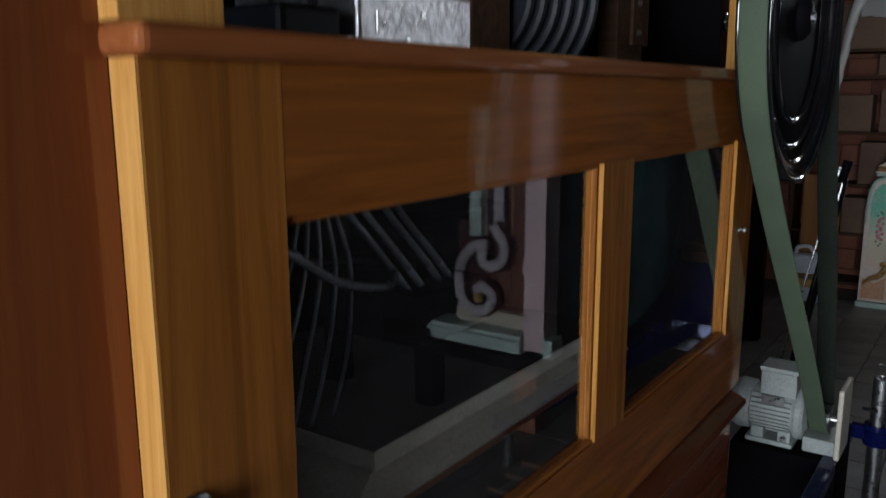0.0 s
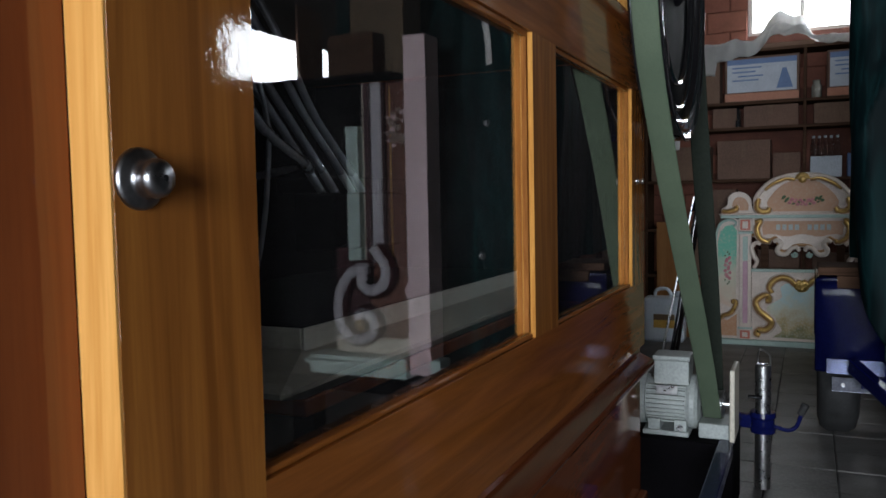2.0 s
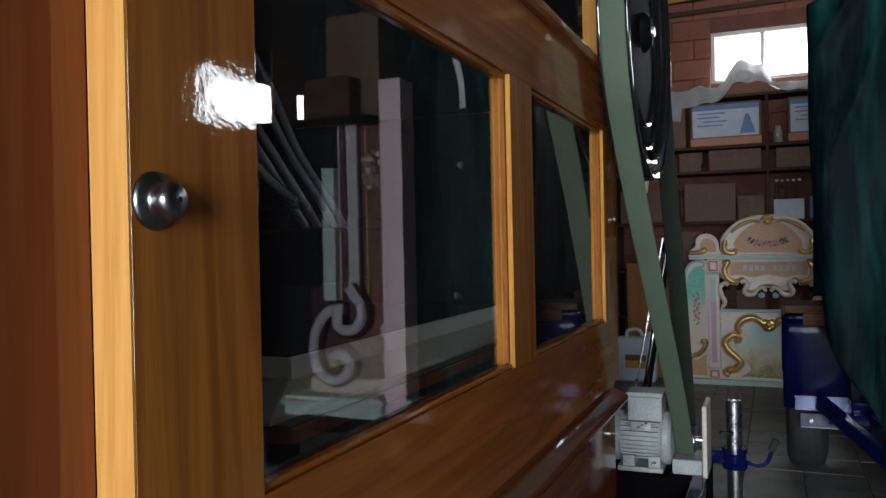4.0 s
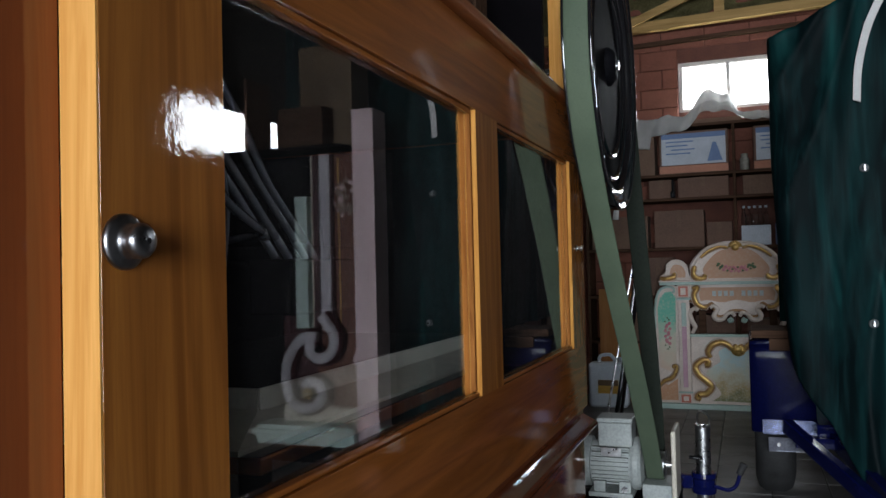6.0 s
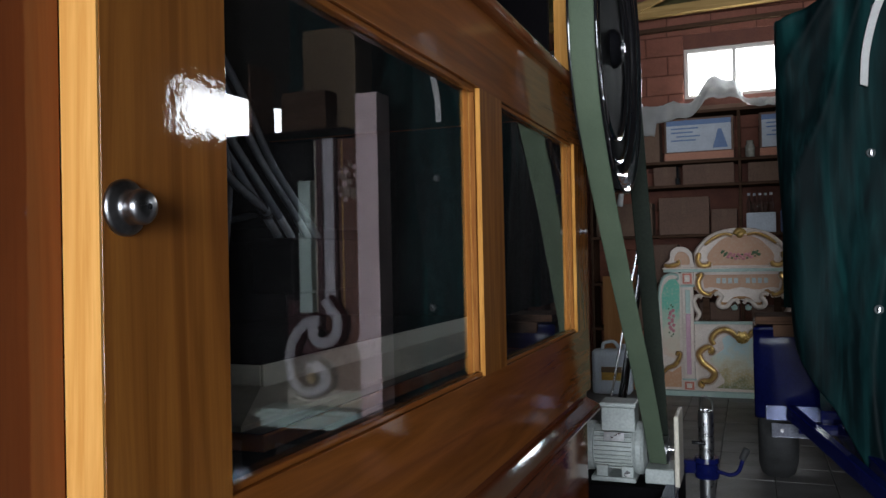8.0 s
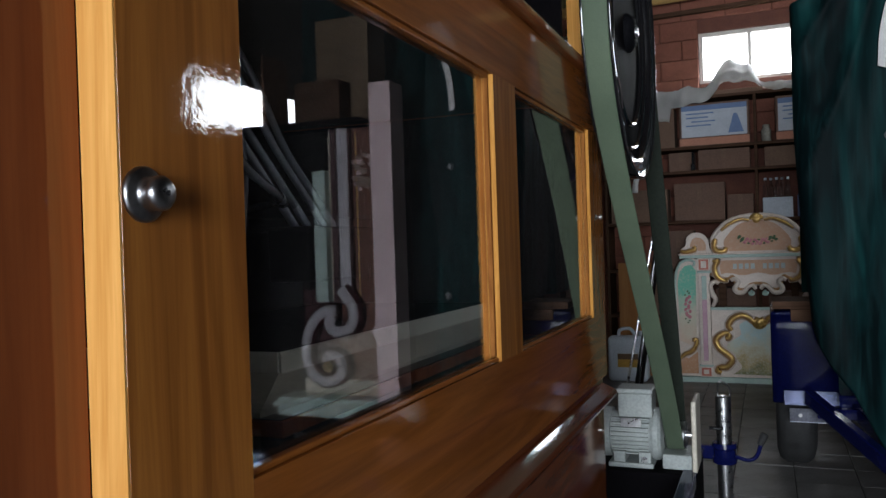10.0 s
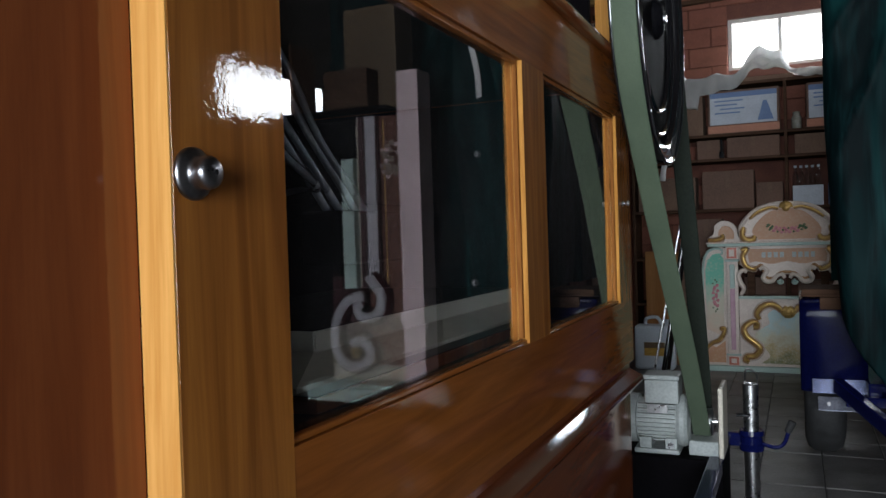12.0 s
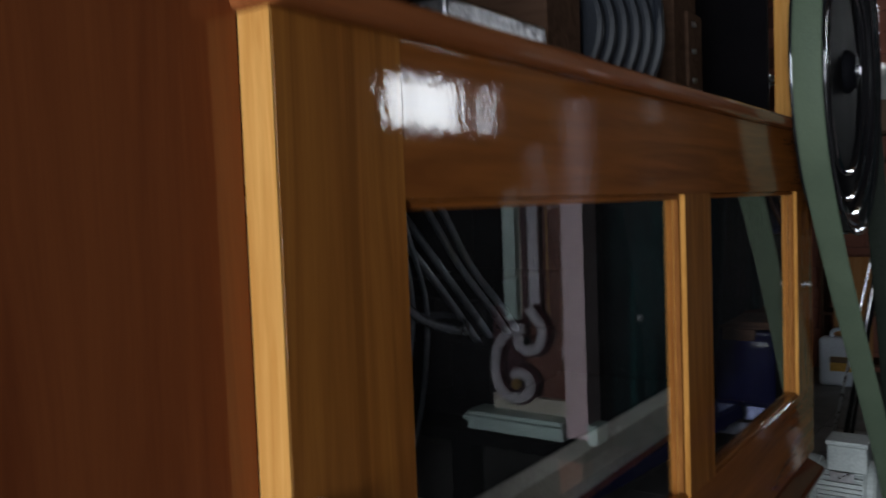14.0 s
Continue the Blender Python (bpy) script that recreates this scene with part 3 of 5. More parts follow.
belt = solo("drive_belt", belt_mesh(), BELT, "faded green canvas drive belt round the flywheel", "drive belt", smooth=True)

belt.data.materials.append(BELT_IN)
motor = thing("electric_motor", (0.0, 2.95, 0.0), "pale grey electric motor with cooling fins on a stand", "motor")
MX0, MX1, MC = -0.15, 0.035, Vector((0, 2.95, 0.435))
part("housing", rod((MX0, MC.y, MC.z), (MX1, MC.y, MC.z), 0.088, 40), MOTOR, motor)
for k in range(9):
    zz = MC.z - 0.075 + 0.0185 * k
    hw = math.sqrt(max(0.0, 0.102 ** 2 - (zz - MC.z) ** 2))
    part("fin", box((MX0 + 0.01, MC.y - hw, zz - 0.0028), (MX1 - 0.02, MC.y + hw, zz + 0.0028), 0.001), MOTOR, motor)
part("end_shield", lathe([(0, 0.104), (0.012, 0.110), (0.03, 0.110), (0.042, 0.098), (0.05, 0.06), (0.06, 0.03)], (MX1 - 0.012, MC.y, MC.z), (1, 0, 0), 40), MOTOR, motor)
part("fan_cowl", lathe([(0, 0.104), (0.05, 0.108), (0.075, 0.095), (0.08, 0.05)], (MX0 + 0.005, MC.y, MC.z), (-1, 0, 0), 40), MOTOR, motor)
tb = part("terminal_box", box((MX0 + 0.045, MC.y - 0.10, MC.z + 0.085), (MX1 + 0.0, MC.y + 0.03, MC.z + 0.185), 0.006), MOTOR, motor)
part("lid", box((MX0 + 0.040, MC.y - 0.105, MC.z + 0.186), (MX1 + 0.005, MC.y + 0.035, MC.z + 0.205), 0.005), MOTOR, tb)
part("name_plate", box((MX0 + 0.055, MC.y - 0.103, MC.z + 0.045), (MX1 - 0.045, MC.y - 0.096, MC.z + 0.082), 0.001), STEEL, motor)
part("foot", box((MX0 + 0.0, MC.y - 0.11, MC.z - 0.125), (MX1, MC.y + 0.11, MC.z - 0.105), 0.004), MOTOR, motor)
part("foot_block", box((MX0 + 0.02, MC.y - 0.10, MC.z - 0.106), (MX0 + 0.07, MC.y + 0.10, MC.z - 0.06), 0.004), MOTOR, motor)
part("foot_block", box((MX1 - 0.06, MC.y - 0.10, MC.z - 0.106), (MX1 - 0.01, MC.y + 0.10, MC.z - 0.06), 0.004), MOTOR, motor)
part("bolt", rod((MX1 - 0.035, MC.y - 0.101, MC.z - 0.088), (MX1 - 0.035, MC.y - 0.112, MC.z - 0.088), 0.014, 6), STEEL, motor)
part("shaft", rod((MX1, MC.y, MC.z), (0.185, MC.y, MC.z), 0.014, 16), STEEL, motor)
part("pulley", lathe([(-0.042, 0.0), (-0.042, PR + 0.006), (-0.037, PR), (0.037, PR), (0.042, PR + 0.006), (0.042, 0.0)], PC, (1, 0, 0), 32), STEEL, motor)
stand = thing("motor_stand", (0.0, 2.95, 0.0), "dark painted motor bench with a pale wooden guard board", "stand")
part("bench", box((-0.20, 2.80, 0.0), (0.21, 3.14, 0.308), 0.006), SHADE_BLACK, stand)
part("guard_board", box((0.192, 2.83, 0.308), (0.212, 3.04, 0.60), 0.006), CREAM, stand, "pale wooden guard board")
part("bearing_block", box((0.07, 2.86, 0.3085), (0.19, 3.04, 0.37), 0.006), MOTOR, stand)

# ---- trailer and what stands at its drawbar ----
trailer = thing("trailer", (0.95, 4.3, 0.0), "navy blue organ trailer with mudguard, tyre and drawbar", "trailer")


def mudguard():
    """A rounded mudguard skin with returned edges."""
    prof = [(3.916, 0.40), (3.910, 0.50), (3.902, 0.62), (3.894, 0.74), (3.893, 0.80), (3.908, 0.85), (3.95, 0.873), (4.3, 0.88), (4.6, 0.86), (4.75, 0.75), (4.78, 0.45)]
    p = smooth_path([(0, y, z) for y, z in prof], 5)
    bm = bmesh.new()
    xs = [(0.505, 0.03), (0.503, 0.012), (0.512, 0.0), (0.54, -0.004), (0.66, -0.008), (0.78, -0.004), (0.81, 0.0), (0.815, 0.03)]
    rows = []
    c = Vector((0, 4.3, 0.45))
    for q in p:
        d = (c - q).normalized()
        rows.append([bm.verts.new(Vector((x, 0, 0)) + q + d * k) for x, k in xs])
    for a, b in zip(rows, rows[1:]):
        for i in range(len(xs) - 1):
            bm.faces.new((a[i], a[i + 1], b[i + 1], b[i]))
    r = bmesh.ops.solidify(bm, geom=bm.faces[:], thickness=0.006)
    return bm


part("mudguard", mudguard(), BLUE, trailer, smooth=True)
part("tyre", lathe([(-0.09, 0.20), (-0.10, 0.27), (-0.085, 0.32), (-0.05, 0.345), (0.05, 0.345), (0.085, 0.32), (0.10, 0.27), (0.09, 0.20)], (0.62, 4.33, 0.345), (1, 0, 0), 56), TYRE, trailer, smooth=True)
part("rim", lathe([(-0.07, 0.0), (-0.08, 0.19), (-0.095, 0.205), (0.08, 0.205), (0.08, 0.0)], (0.62, 4.33, 0.345), (1, 0, 0), 40), BLUE, trailer)
part("step", box((0.515, 3.90, 0.885), (0.80, 4.25, 0.925), 0.004), OLD_WOOD, trailer, "worn dark brown wooden step board")
part("step_block", box((0.60, 3.885, 0.822), (0.77, 3.93, 0.884), 0.004), OLD_WOOD, trailer)
part("flange", box((0.0, -0.075, -0.004), (0.25, 0.0, 0.004), 0.003, m=pose(0.555, 3.893, 0.47, 74, 0, 0)), mottled("chalky_blue_steel", (0.10, 0.12, 0.22), (0.22, 0.24, 0.36), 9, 0.2, 0.8), trailer, "bright worn steel flange")
part("hinge_plate", box((0.0, -0.07, -0.004), (0.27, 0.0, 0.004), 0.002, m=pose(0.58, 3.862, 0.385, 66, 0, 0)), mottled("dull_plate", (0.16, 0.17, 0.22), (0.30, 0.31, 0.36), 12, 0.3, 0.9), trailer, "bright steel hinge plate with rivets")
for xx in (0.63, 0.79):
    part("rivet", rod((xx, 3.852, 0.350), (xx, 3.838, 0.355), 0.010, 12, bevel=0.002), STEEL, trailer)
def bar(a, c, w, h):
    a, c = Vector(a), Vector(c)
    d = (c - a)
    q = d.to_track_quat("Y", "Z").to_matrix().to_4x4()
    return box((-w, 0, -h), (w, d.length, h), 0.005, m=Matrix.Translation(a) @ q)


part("drawbar", bar((0.67, 3.82, 0.455), (1.10, 2.66, 0.235), 0.022, 0.035), BLUE, trailer)
part("drawbar", bar((0.86, 3.82, 0.42), (1.13, 2.66, 0.235), 0.022, 0.035), BLUE, trailer)
part("coupling", box((1.07, 2.52, 0.20), (1.16, 2.68, 0.275), 0.01), BLUE, trailer)
part("prop_leg", rod((1.115, 2.6, 0.0), (1.115, 2.6, 0.205), 0.022, 16), STEEL, trailer)
part("crossbar", bar((0.70, 3.70, 0.40), (0.93, 3.70, 0.40), 0.02, 0.025), BLUE, trailer)
part("chassis", box((0.80, 3.74, 0.36), (1.95, 6.2, 0.48), 0.01), BLUE, trailer)
part("axle", rod((0.62, 4.33, 0.345), (1.95, 4.33, 0.345), 0.03, 12), TYRE, trailer)
part("tyre", lathe([(-0.09, 0.20), (-0.10, 0.27), (-0.085, 0.32), (-0.05, 0.345), (0.05, 0.345), (0.085, 0.32), (0.10, 0.27), (0.09, 0.20)], (2.05, 4.33, 0.345), (1, 0, 0), 40), TYRE, trailer, smooth=True)

jack = thing("jack_stand", (0.295, 3.25, 0.0), "worn steel drawbar prop with blue clamp and crank", "jack")
JX, JY = 0.295, 3.25
part("tube", lathe([(0.0, 0.0), (0.0, 0.033), (0.545, 0.033), (0.55, 0.03), (0.55, 0.026), (0.53, 0.024), (0.53, 0.0)], (JX, JY, 0.0), (0, 0, 1), 32), STEEL, jack)
part("loop_handle", tube(smooth_path([(JX + 0.028, JY, 0.52), (JX + 0.03, JY - 0.005, 0.57), (JX + 0.024, JY - 0.02, 0.60), (JX - 0.008, JY - 0.04, 0.622), (JX - 0.02, JY - 0.03, 0.60), (JX - 0.022, JY, 0.57), (JX - 0.022, JY, 0.53)], 6), 0.0045, 8), STEEL, jack, smooth=True)
cl = part("clamp", lathe([(0.0, 0.034), (0.0, 0.052), (0.02, 0.055), (0.03, 0.048), (0.06, 0.048), (0.07, 0.055), (0.09, 0.052), (0.09, 0.034)], (JX, JY, 0.25), (0, 0, 1), 32), BLUE, jack)
part("clamp_ear", box((JX - 0.10, JY - 0.02, 0.265), (JX - 0.045, JY + 0.02, 0.325), 0.005), BLUE, cl)
part("crank", tube(smooth_path([(JX + 0.045, JY - 0.02, 0.285), (JX + 0.10, JY - 0.03, 0.275), (JX + 0.135, JY - 0.03, 0.295), (JX + 0.155, JY - 0.03, 0.35)], 6), 0.009, 10), BLUE, jack, smooth=True)
part("grip", rod((JX + 0.150, JY - 0.03, 0.345), (JX + 0.172, JY - 0.03, 0.395), 0.015, 16, r2=0.017, bevel=0.004), TYRE, jack, "black rubber grip")
part("pin", rod((JX - 0.06, JY - 0.035, 0.41), (JX + 0.0, JY - 0.035, 0.41), 0.008, 10), BLACK, jack)
solo("drawbar_rail", box((-0.028, -1.1, 0), (0.028, 0.0, 0.05), 0.004, m=pose(JX - 0.115, JY + 0.02, 0.262, 0, 0, 0)), BLUE, "dark blue steel rail clamped to the prop", "rail")
solo("worn_plank", box((0.20, 1.5, 0.215), (0.50, 2.24, 0.262), 0.006), OLD_WOOD, "worn brown plank lying on the rail", "plank")
solo("plank_block", box((0.24, 1.75, 0.0), (0.46, 2.05, 0.2145), 0.006), SHADE_BLACK, "dark wooden block under the plank", "block")

# ---- tarpaulin over the second organ ----
body = thing("covered_organ", (1.6, 4.6, 0.48), "second organ's dark case standing on the trailer", "organ")
part("carcass", box((1.05, 4.2, 0.481), (1.85, 5.4, 2.26), 0.02), SHADE_BLACK, body)


def tarp_point(u, v):
    """The draped sheet: u runs round the left flank and across the front, v down from the ridge."""
    top = 2.33 + 0.95 * max(0.0, min(0.5, u - 0.345))
    hem = 0.95 - 0.64 * max(0.0, min(1.0, (u - 0.30) / 0.13))
    z = top + (hem - top) * v
    if u < 0.3:
        f = u / 0.3
        x, y = 0.72 - 0.08 * f, 5.4 - 1.8 * f
    elif u < 0.38:
        f = (u - 0.3) / 0.08
        x, y = 0.592 + 0.158 * f * f + 0.048 * (1 - f) ** 2, 3.60 - 0.17 * math.sin(f * 1.57)
    else:
        f = (u - 0.38) / 0.62
        x, y = 0.75 + 1.15 * f, 3.43 - 0.03 * math.sin(f * 7)
    low = max(0.0, 1.75 - z)
    if u >= 0.2:
        x += (0.03 * low + 0.035 * low * low) * (1 - 0.7 * f if u >= 0.38 else 1)
    ray = (x - 1.10) / (0.35 + max(0.0, 2.45 - z))
    fold = 0.075 * abs(math.sin(ray * 9 + 0.5 * math.sin(z * 2.1))) ** 0.7 * (0.35 + 0.8 * v)
    fold += 0.014 * math.sin(ray * 37 + z) * v + 0.03 * noise.noise(Vector((x * 2.2, y * 2.0, z * 1.1)))
    fold += 0.008 * noise.noise(Vector((x * 9, y * 9, z * 5)))
    if u < 0.3:
        x += 0.010 * noise.noise(Vector((0, y * 1.5, z * 1.5)))
    else:
        y += fold - 0.10 * v
    return Vector((x, y, z))


def tarp_mesh():
    bm = bmesh.new()
    cols, rows = 150, 90
    grid = [[bm.verts.new(tarp_point(i / cols, j / rows)) for i in range(cols + 1)] for j in range(rows + 1)]
    for a, b in zip(grid, grid[1:]):
        for i in range(cols):
            bm.faces.new((a[i], a[i + 1], b[i + 1], b[i]))
    back = [bm.verts.new(Vector((max(v.co.x, 1.0) if v.co.y < 3.6 else 1.2, 4.6, v.co.z + 0.06))) for v in grid[0]]
    for i in range(cols):
        bm.faces.new((back[i], back[i + 1], grid[0][i + 1], grid[0][i]))
    bmesh.ops.recalc_face_normals(bm, faces=bm.faces)
    bmesh.ops.solidify(bm, geom=bm.faces[:], thickness=0.002)
    return bm


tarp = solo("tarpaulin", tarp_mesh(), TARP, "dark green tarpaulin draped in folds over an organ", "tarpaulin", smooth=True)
for u, v in ((0.535, 0.085), (0.515, 0.37), (0.50, 0.68), (0.55, 0.955)):
    c = tarp_point(u, v) + Vector((0, -0.012, 0))
    ey = part("eyelet", lathe([(0, 0.008), (0.003, 0.010), (0.005, 0.016), (0.003, 0.019), (0, 0.020)], c, (0, -1, 0), 20), DULL, tarp, "dull metal eyelet")
    part("turn_button", box(c + Vector((-0.006, -0.020, -0.013)), c + Vector((0.006, -0.004, 0.013)), 0.003), STEEL, ey)
sp = [tarp_point(0.505, 0.23), tarp_point(0.512, 0.16), tarp_point(0.535, 0.09), tarp_point(0.57, 0.04)]
sp = smooth_path([p + Vector((0, -0.03, 0)) for p in sp], 8)
bm = bmesh.new()
strip = [[bm.verts.new(p + Vector((s * 0.017 * 0.9, d, -s * 0.006))) for s, d in ((-1, 0), (1, 0), (1, -0.003), (-1, -0.003))] for p in sp]
for a, b in zip(strip, strip[1:]):
    for k in range(4):
        bm.faces.new((a[k], a[(k + 1) % 4], b[(k + 1) % 4], b[k]))
bm.faces.new(strip[0][::-1])
bm.faces.new(strip[-1])
part("strap", bm, CLOTH, tarp, "white webbing strap")

# ---- carved pilaster of a third organ, on a low platform ----
plat = thing("platform", (1.8, 3.1, 0.0), "low dark platform that carries the carved pilaster", "platform")
part("deck", box((1.16, 2.97, 0.33), (2.7, 3.30, 0.398), 0.004), SHADE_BLACK, plat)
for xx in (1.245, 1.9, 2.6):
    part("leg", box((xx - 0.065, 2.98, 0), (xx + 0.065, 3.10, 0.329), 0.004), RUST if xx < 1.5 else SHADE_BLACK, plat)


def upright(y):
    """Lays (u, v) as (x, z) in the plane at y, thickness towards the viewer's side."""
    return Matrix(((1, 0, 0, 0), (0, 0, -1, y), (0, 1, 0, 0), (0, 0, 0, 1)))


pil = thing("pilaster", (1.5, 3.2, 0.4), "carved organ pilaster in pink, grey and rust-red", "pilaster")
GREY = mottled("lilac_grey_paint", (0.52, 0.48, 0.52), (0.64, 0.60, 0.63), 6, 0.4)
MAROON = mottled("maroon_paint", (0.05, 0.014, 0.018), (0.085, 0.026, 0.03), 6, 0.35)
part("side_board", box((1.255, 3.05, 0.42), (1.375, 3.20, 2.10), 0.004), PINK, pil, "plain pink side board")
part("panel", box((1.376, 3.17, 0.56), (1.66, 3.20, 1.90), 0.003), mottled("deep_rust_paint", (0.11, 0.035, 0.022), (0.18, 0.06, 0.035), 7, 0.4), pil, "deep rust-red panel")
part("rib", box((1.555, 3.135, 0.98), (1.615, 3.169, 1.90), 0.004), GREY, pil)
part("rib", box((1.62, 3.13, 0.98), (1.655, 3.169, 1.90), 0.006), MAROON, pil)
part("rib", box((1.655, 3.14, 0.98), (1.668, 3.169, 1.90), 0.002), CREAM, pil)
part("side_board", box((1.672, 3.10, 0.99), (1.745, 3.16, 1.68), 0.003), MINT, pil, "mint green edge board")
part("rib", box((1.542, 3.14, 0.98), (1.5535, 3.169, 1.90), 0.002), MAROON, pil)
for u in (1.40, 1.515):
    part("gilt_line", box((u, 3.163, 0.90), (u + 0.005, 3.1695, 1.88), 0.001), GOLD, pil)
upper = [(1.585, 1.02), (1.562, 0.985), (1.534, 0.94), (1.528, 0.885), (1.548, 0.835), (1.592, 0.812), (1.632, 0.83), (1.640, 0.868), (1.615, 0.885)]
lower = [(1.608, 0.918), (1.655, 0.915), (1.705, 0.875), (1.742, 0.80), (1.752, 0.71), (1.738, 0.63), (1.69, 0.578), (1.63, 0.578), (1.59, 0.62), (1.592, 0.672), (1.63, 0.70), (1.668, 0.68)]


def band(line, y, r):
    return tube(smooth_path([(1.528 + 1.3 * (u - 1.528), y, 0.565 + 1.08 * (v - 0.565)) for u, v in line], 6), r, 10)


part("scroll_edge", band(upper, 3.142, 0.046), MAROON, pil, "dark maroon outline of the scroll", True)
part("scroll_edge", band(lower, 3.142, 0.046), MAROON, pil, "dark maroon outline of the scroll", True)
part("scroll", band(upper, 3.113, 0.029), GREY, pil, smooth=True)
part("scroll", band(lower, 3.113, 0.029), GREY, pil, smooth=True)
part("eye", lathe([(0, 0.024), (0.012, 0.022), (0.024, 0.012), (0.028, 0.0)], (1.63, 3.12, 0.88), (0, -1, 0), 20), BLACK, pil, smooth=True)
part("boss", lathe([(0, 0.03), (0.012, 0.028), (0.024, 0.016), (0.028, 0.0)], (1.685, 3.10, 0.65), (0, -1, 0), 20), GOLD, pil, smooth=True)
part("half_roundel", lathe([(0, 0.05), (0.012, 0.048), (0.02, 0.03)], (1.40, 3.17, 0.83), (0, -1, 0), 24), PINK, pil)
part("back_board", box((1.662, 3.165, 0.581), (1.86, 3.19, 1.05), 0.003), MAROON, pil)
part("foot_board", box((1.376, 3.13, 0.50), (1.85, 3.19, 0.58), 0.004), CREAM, pil)
part("plinth", box((1.38, 3.02, 0.40), (1.95, 3.19, 0.499), 0.004), MINT, pil, "mint green moulded plinth")
part("plinth_lip", box((1.37, 2.99, 0.455), (1.96, 3.02, 0.478), 0.004), MINT, pil)
part("foot_block", box((1.20, 3.04, 0.40), (1.254, 3.16, 0.50), 0.004), MINT, pil)
DUSTY = mottled("dusty_blossom_paint", (0.26, 0.19, 0.15), (0.40, 0.30, 0.25), 30, 0.5)
for k in range(34):
    a, rr = rnd.random() * 6.28, 0.062 * math.sqrt(rnd.random())
    c = (1.47 + rr * math.cos(a), 3.155 - 0.02 * rnd.random(), 1.66 + 1.6 * rr * math.sin(a))
    bmf = bmesh.new()
    bmesh.ops.create_icosphere(bmf, subdivisions=1, radius=0.011 + 0.008 * rnd.random(), matrix=Matrix.Translation(c))
    part("blossom", bmf, (DUSTY, PINK, DUSTY)[k % 3], pil)
for o in pil.children:
    o.location.x -= 0.075
cab = thing("rear_cabinet", (1.9, 3.25, 0.399), "dark cabinet behind the carved pilaster", "cabinet")
part("body", box((1.19, 3.205, 0.399), (2.65, 3.30, 1.899), 0.006), SHADE_BLACK, cab)
CRATE = mottled("dull_crate_board", (0.10, 0.062, 0.034), (0.17, 0.11, 0.062), 4, 0.75)
part("top_board", box((1.31, 2.96, 1.902), (2.65, 3.30, 1.920), 0.003), SHADE_BLACK, cab)
solo("crate", box((1.315, 3.09, 1.9205), (1.62, 3.29, 2.46), 0.006), CRATE, "dull brown wooden crate on the cabinet behind the pilaster", "crate")
solo("storage_box", box((1.42, 2.965, 1.9205), (1.68, 3.085, 2.12), 0.008), OLD_WOOD, "dark brown box in front of a crate", "box")

# ---- carved front by the end wall ----
front = thing("carved_facade", (0.42, 6.8, 0.0), "carved fairground organ front painted cream, pink and gold", "organ front")
FC = 0.42


def painted(name, stops, spots):
    """Brushed paint: a soft change of colour up the panel, mottled at two scales."""
    m, n, l, b = base_mat(name, 0.65, 0, 0.0)
    tc, sep = n.new("ShaderNodeTexCoord"), n.new("ShaderNodeSeparateXYZ")
    l.new(tc.outputs["Object"], sep.inputs[0])
    nz, fine = noise_node(n, l, 9, 4), noise_node(n, l, 60, 3)
    add = n.new("ShaderNodeMath")
    add.operation = "MULTIPLY_ADD"
    add.inputs[1].default_value = 0.45
    l.new(nz.outputs[0], add.inputs[0])
    l.new(sep.outputs["Z"], add.inputs[2])
    c = ramp(n, l, add.outputs[0], stops)
    c = mixc(n, l, ramp(n, l, fine.outputs[0], [(0.45, (0, 0, 0)), (0.75, (0.5, 0.5, 0.5))]), c, spots)
    l.new(c, b.inputs["Base Color"])
    bump(n, l, b, fine.outputs[0], 0.1, 0.001)
    return m


LANDSCAPE = painted("painted_landscape", [(0.30, (0.20, 0.20, 0.09)), (0.42, (0.52, 0.40, 0.20)), (0.53, (0.62, 0.60, 0.46)), (0.68, (0.52, 0.68, 0.68))], (0.72, 0.72, 0.64))
PEACH = painted("peach_paint", [(0.2, (0.52, 0.26, 0.13)), (1.1, (0.60, 0.34, 0.20)), (1.3, (0.62, 0.48, 0.34)), (1.42, (0.44, 0.36, 0.19)), (1.62, (0.58, 0.34, 0.22))], (0.62, 0.48, 0.36))
WING = painted("wing_paint", [(0.3, (0.55, 0.30, 0.20)), (0.55, (0.66, 0.50, 0.38)), (0.80, (0.60, 0.58, 0.46)), (1.05, (0.16, 0.52, 0.38))], (0.68, 0.58, 0.48))
CREAMP = mottled("front_cream", (0.62, 0.50, 0.42), (0.76, 0.66, 0.58), 7, 0.4)
OCHRE = mottled("ochre_brown_paint", (0.30, 0.15, 0.06), (0.50, 0.28, 0.12), 25, 0.4)
ROSE = mottled("rose_paint", (0.50, 0.16, 0.20), (0.64, 0.28, 0.30), 20, 0.45)
LEAFG = mottled("leaf_paint", (0.05, 0.10, 0.05), (0.09, 0.16, 0.07), 20, 0.5)
VERM = mottled("vermilion_paint", (0.45, 0.10, 0.06), (0.58, 0.17, 0.10), 20, 0.45)
SEA = mottled("seafoam_paint", (0.34, 0.47, 0.42), (0.44, 0.56, 0.50), 9, 0.45)
LETTER = mottled("faded_blue_letter", (0.40, 0.50, 0.50), (0.50, 0.54, 0.52), 20, 0.5)


def fx(u, s):
    """Mirrors the left half on to the right half."""
    return FC + s * (u - FC)


def board(name, outline, y, thick, mat, parent=front, bevel=0.004, s=1, label=""):
    pts = [(fx(u, s), v) for u, v in outline]
    return part(name, plate(pts, upright(y), thick, bevel), mat, parent, label)


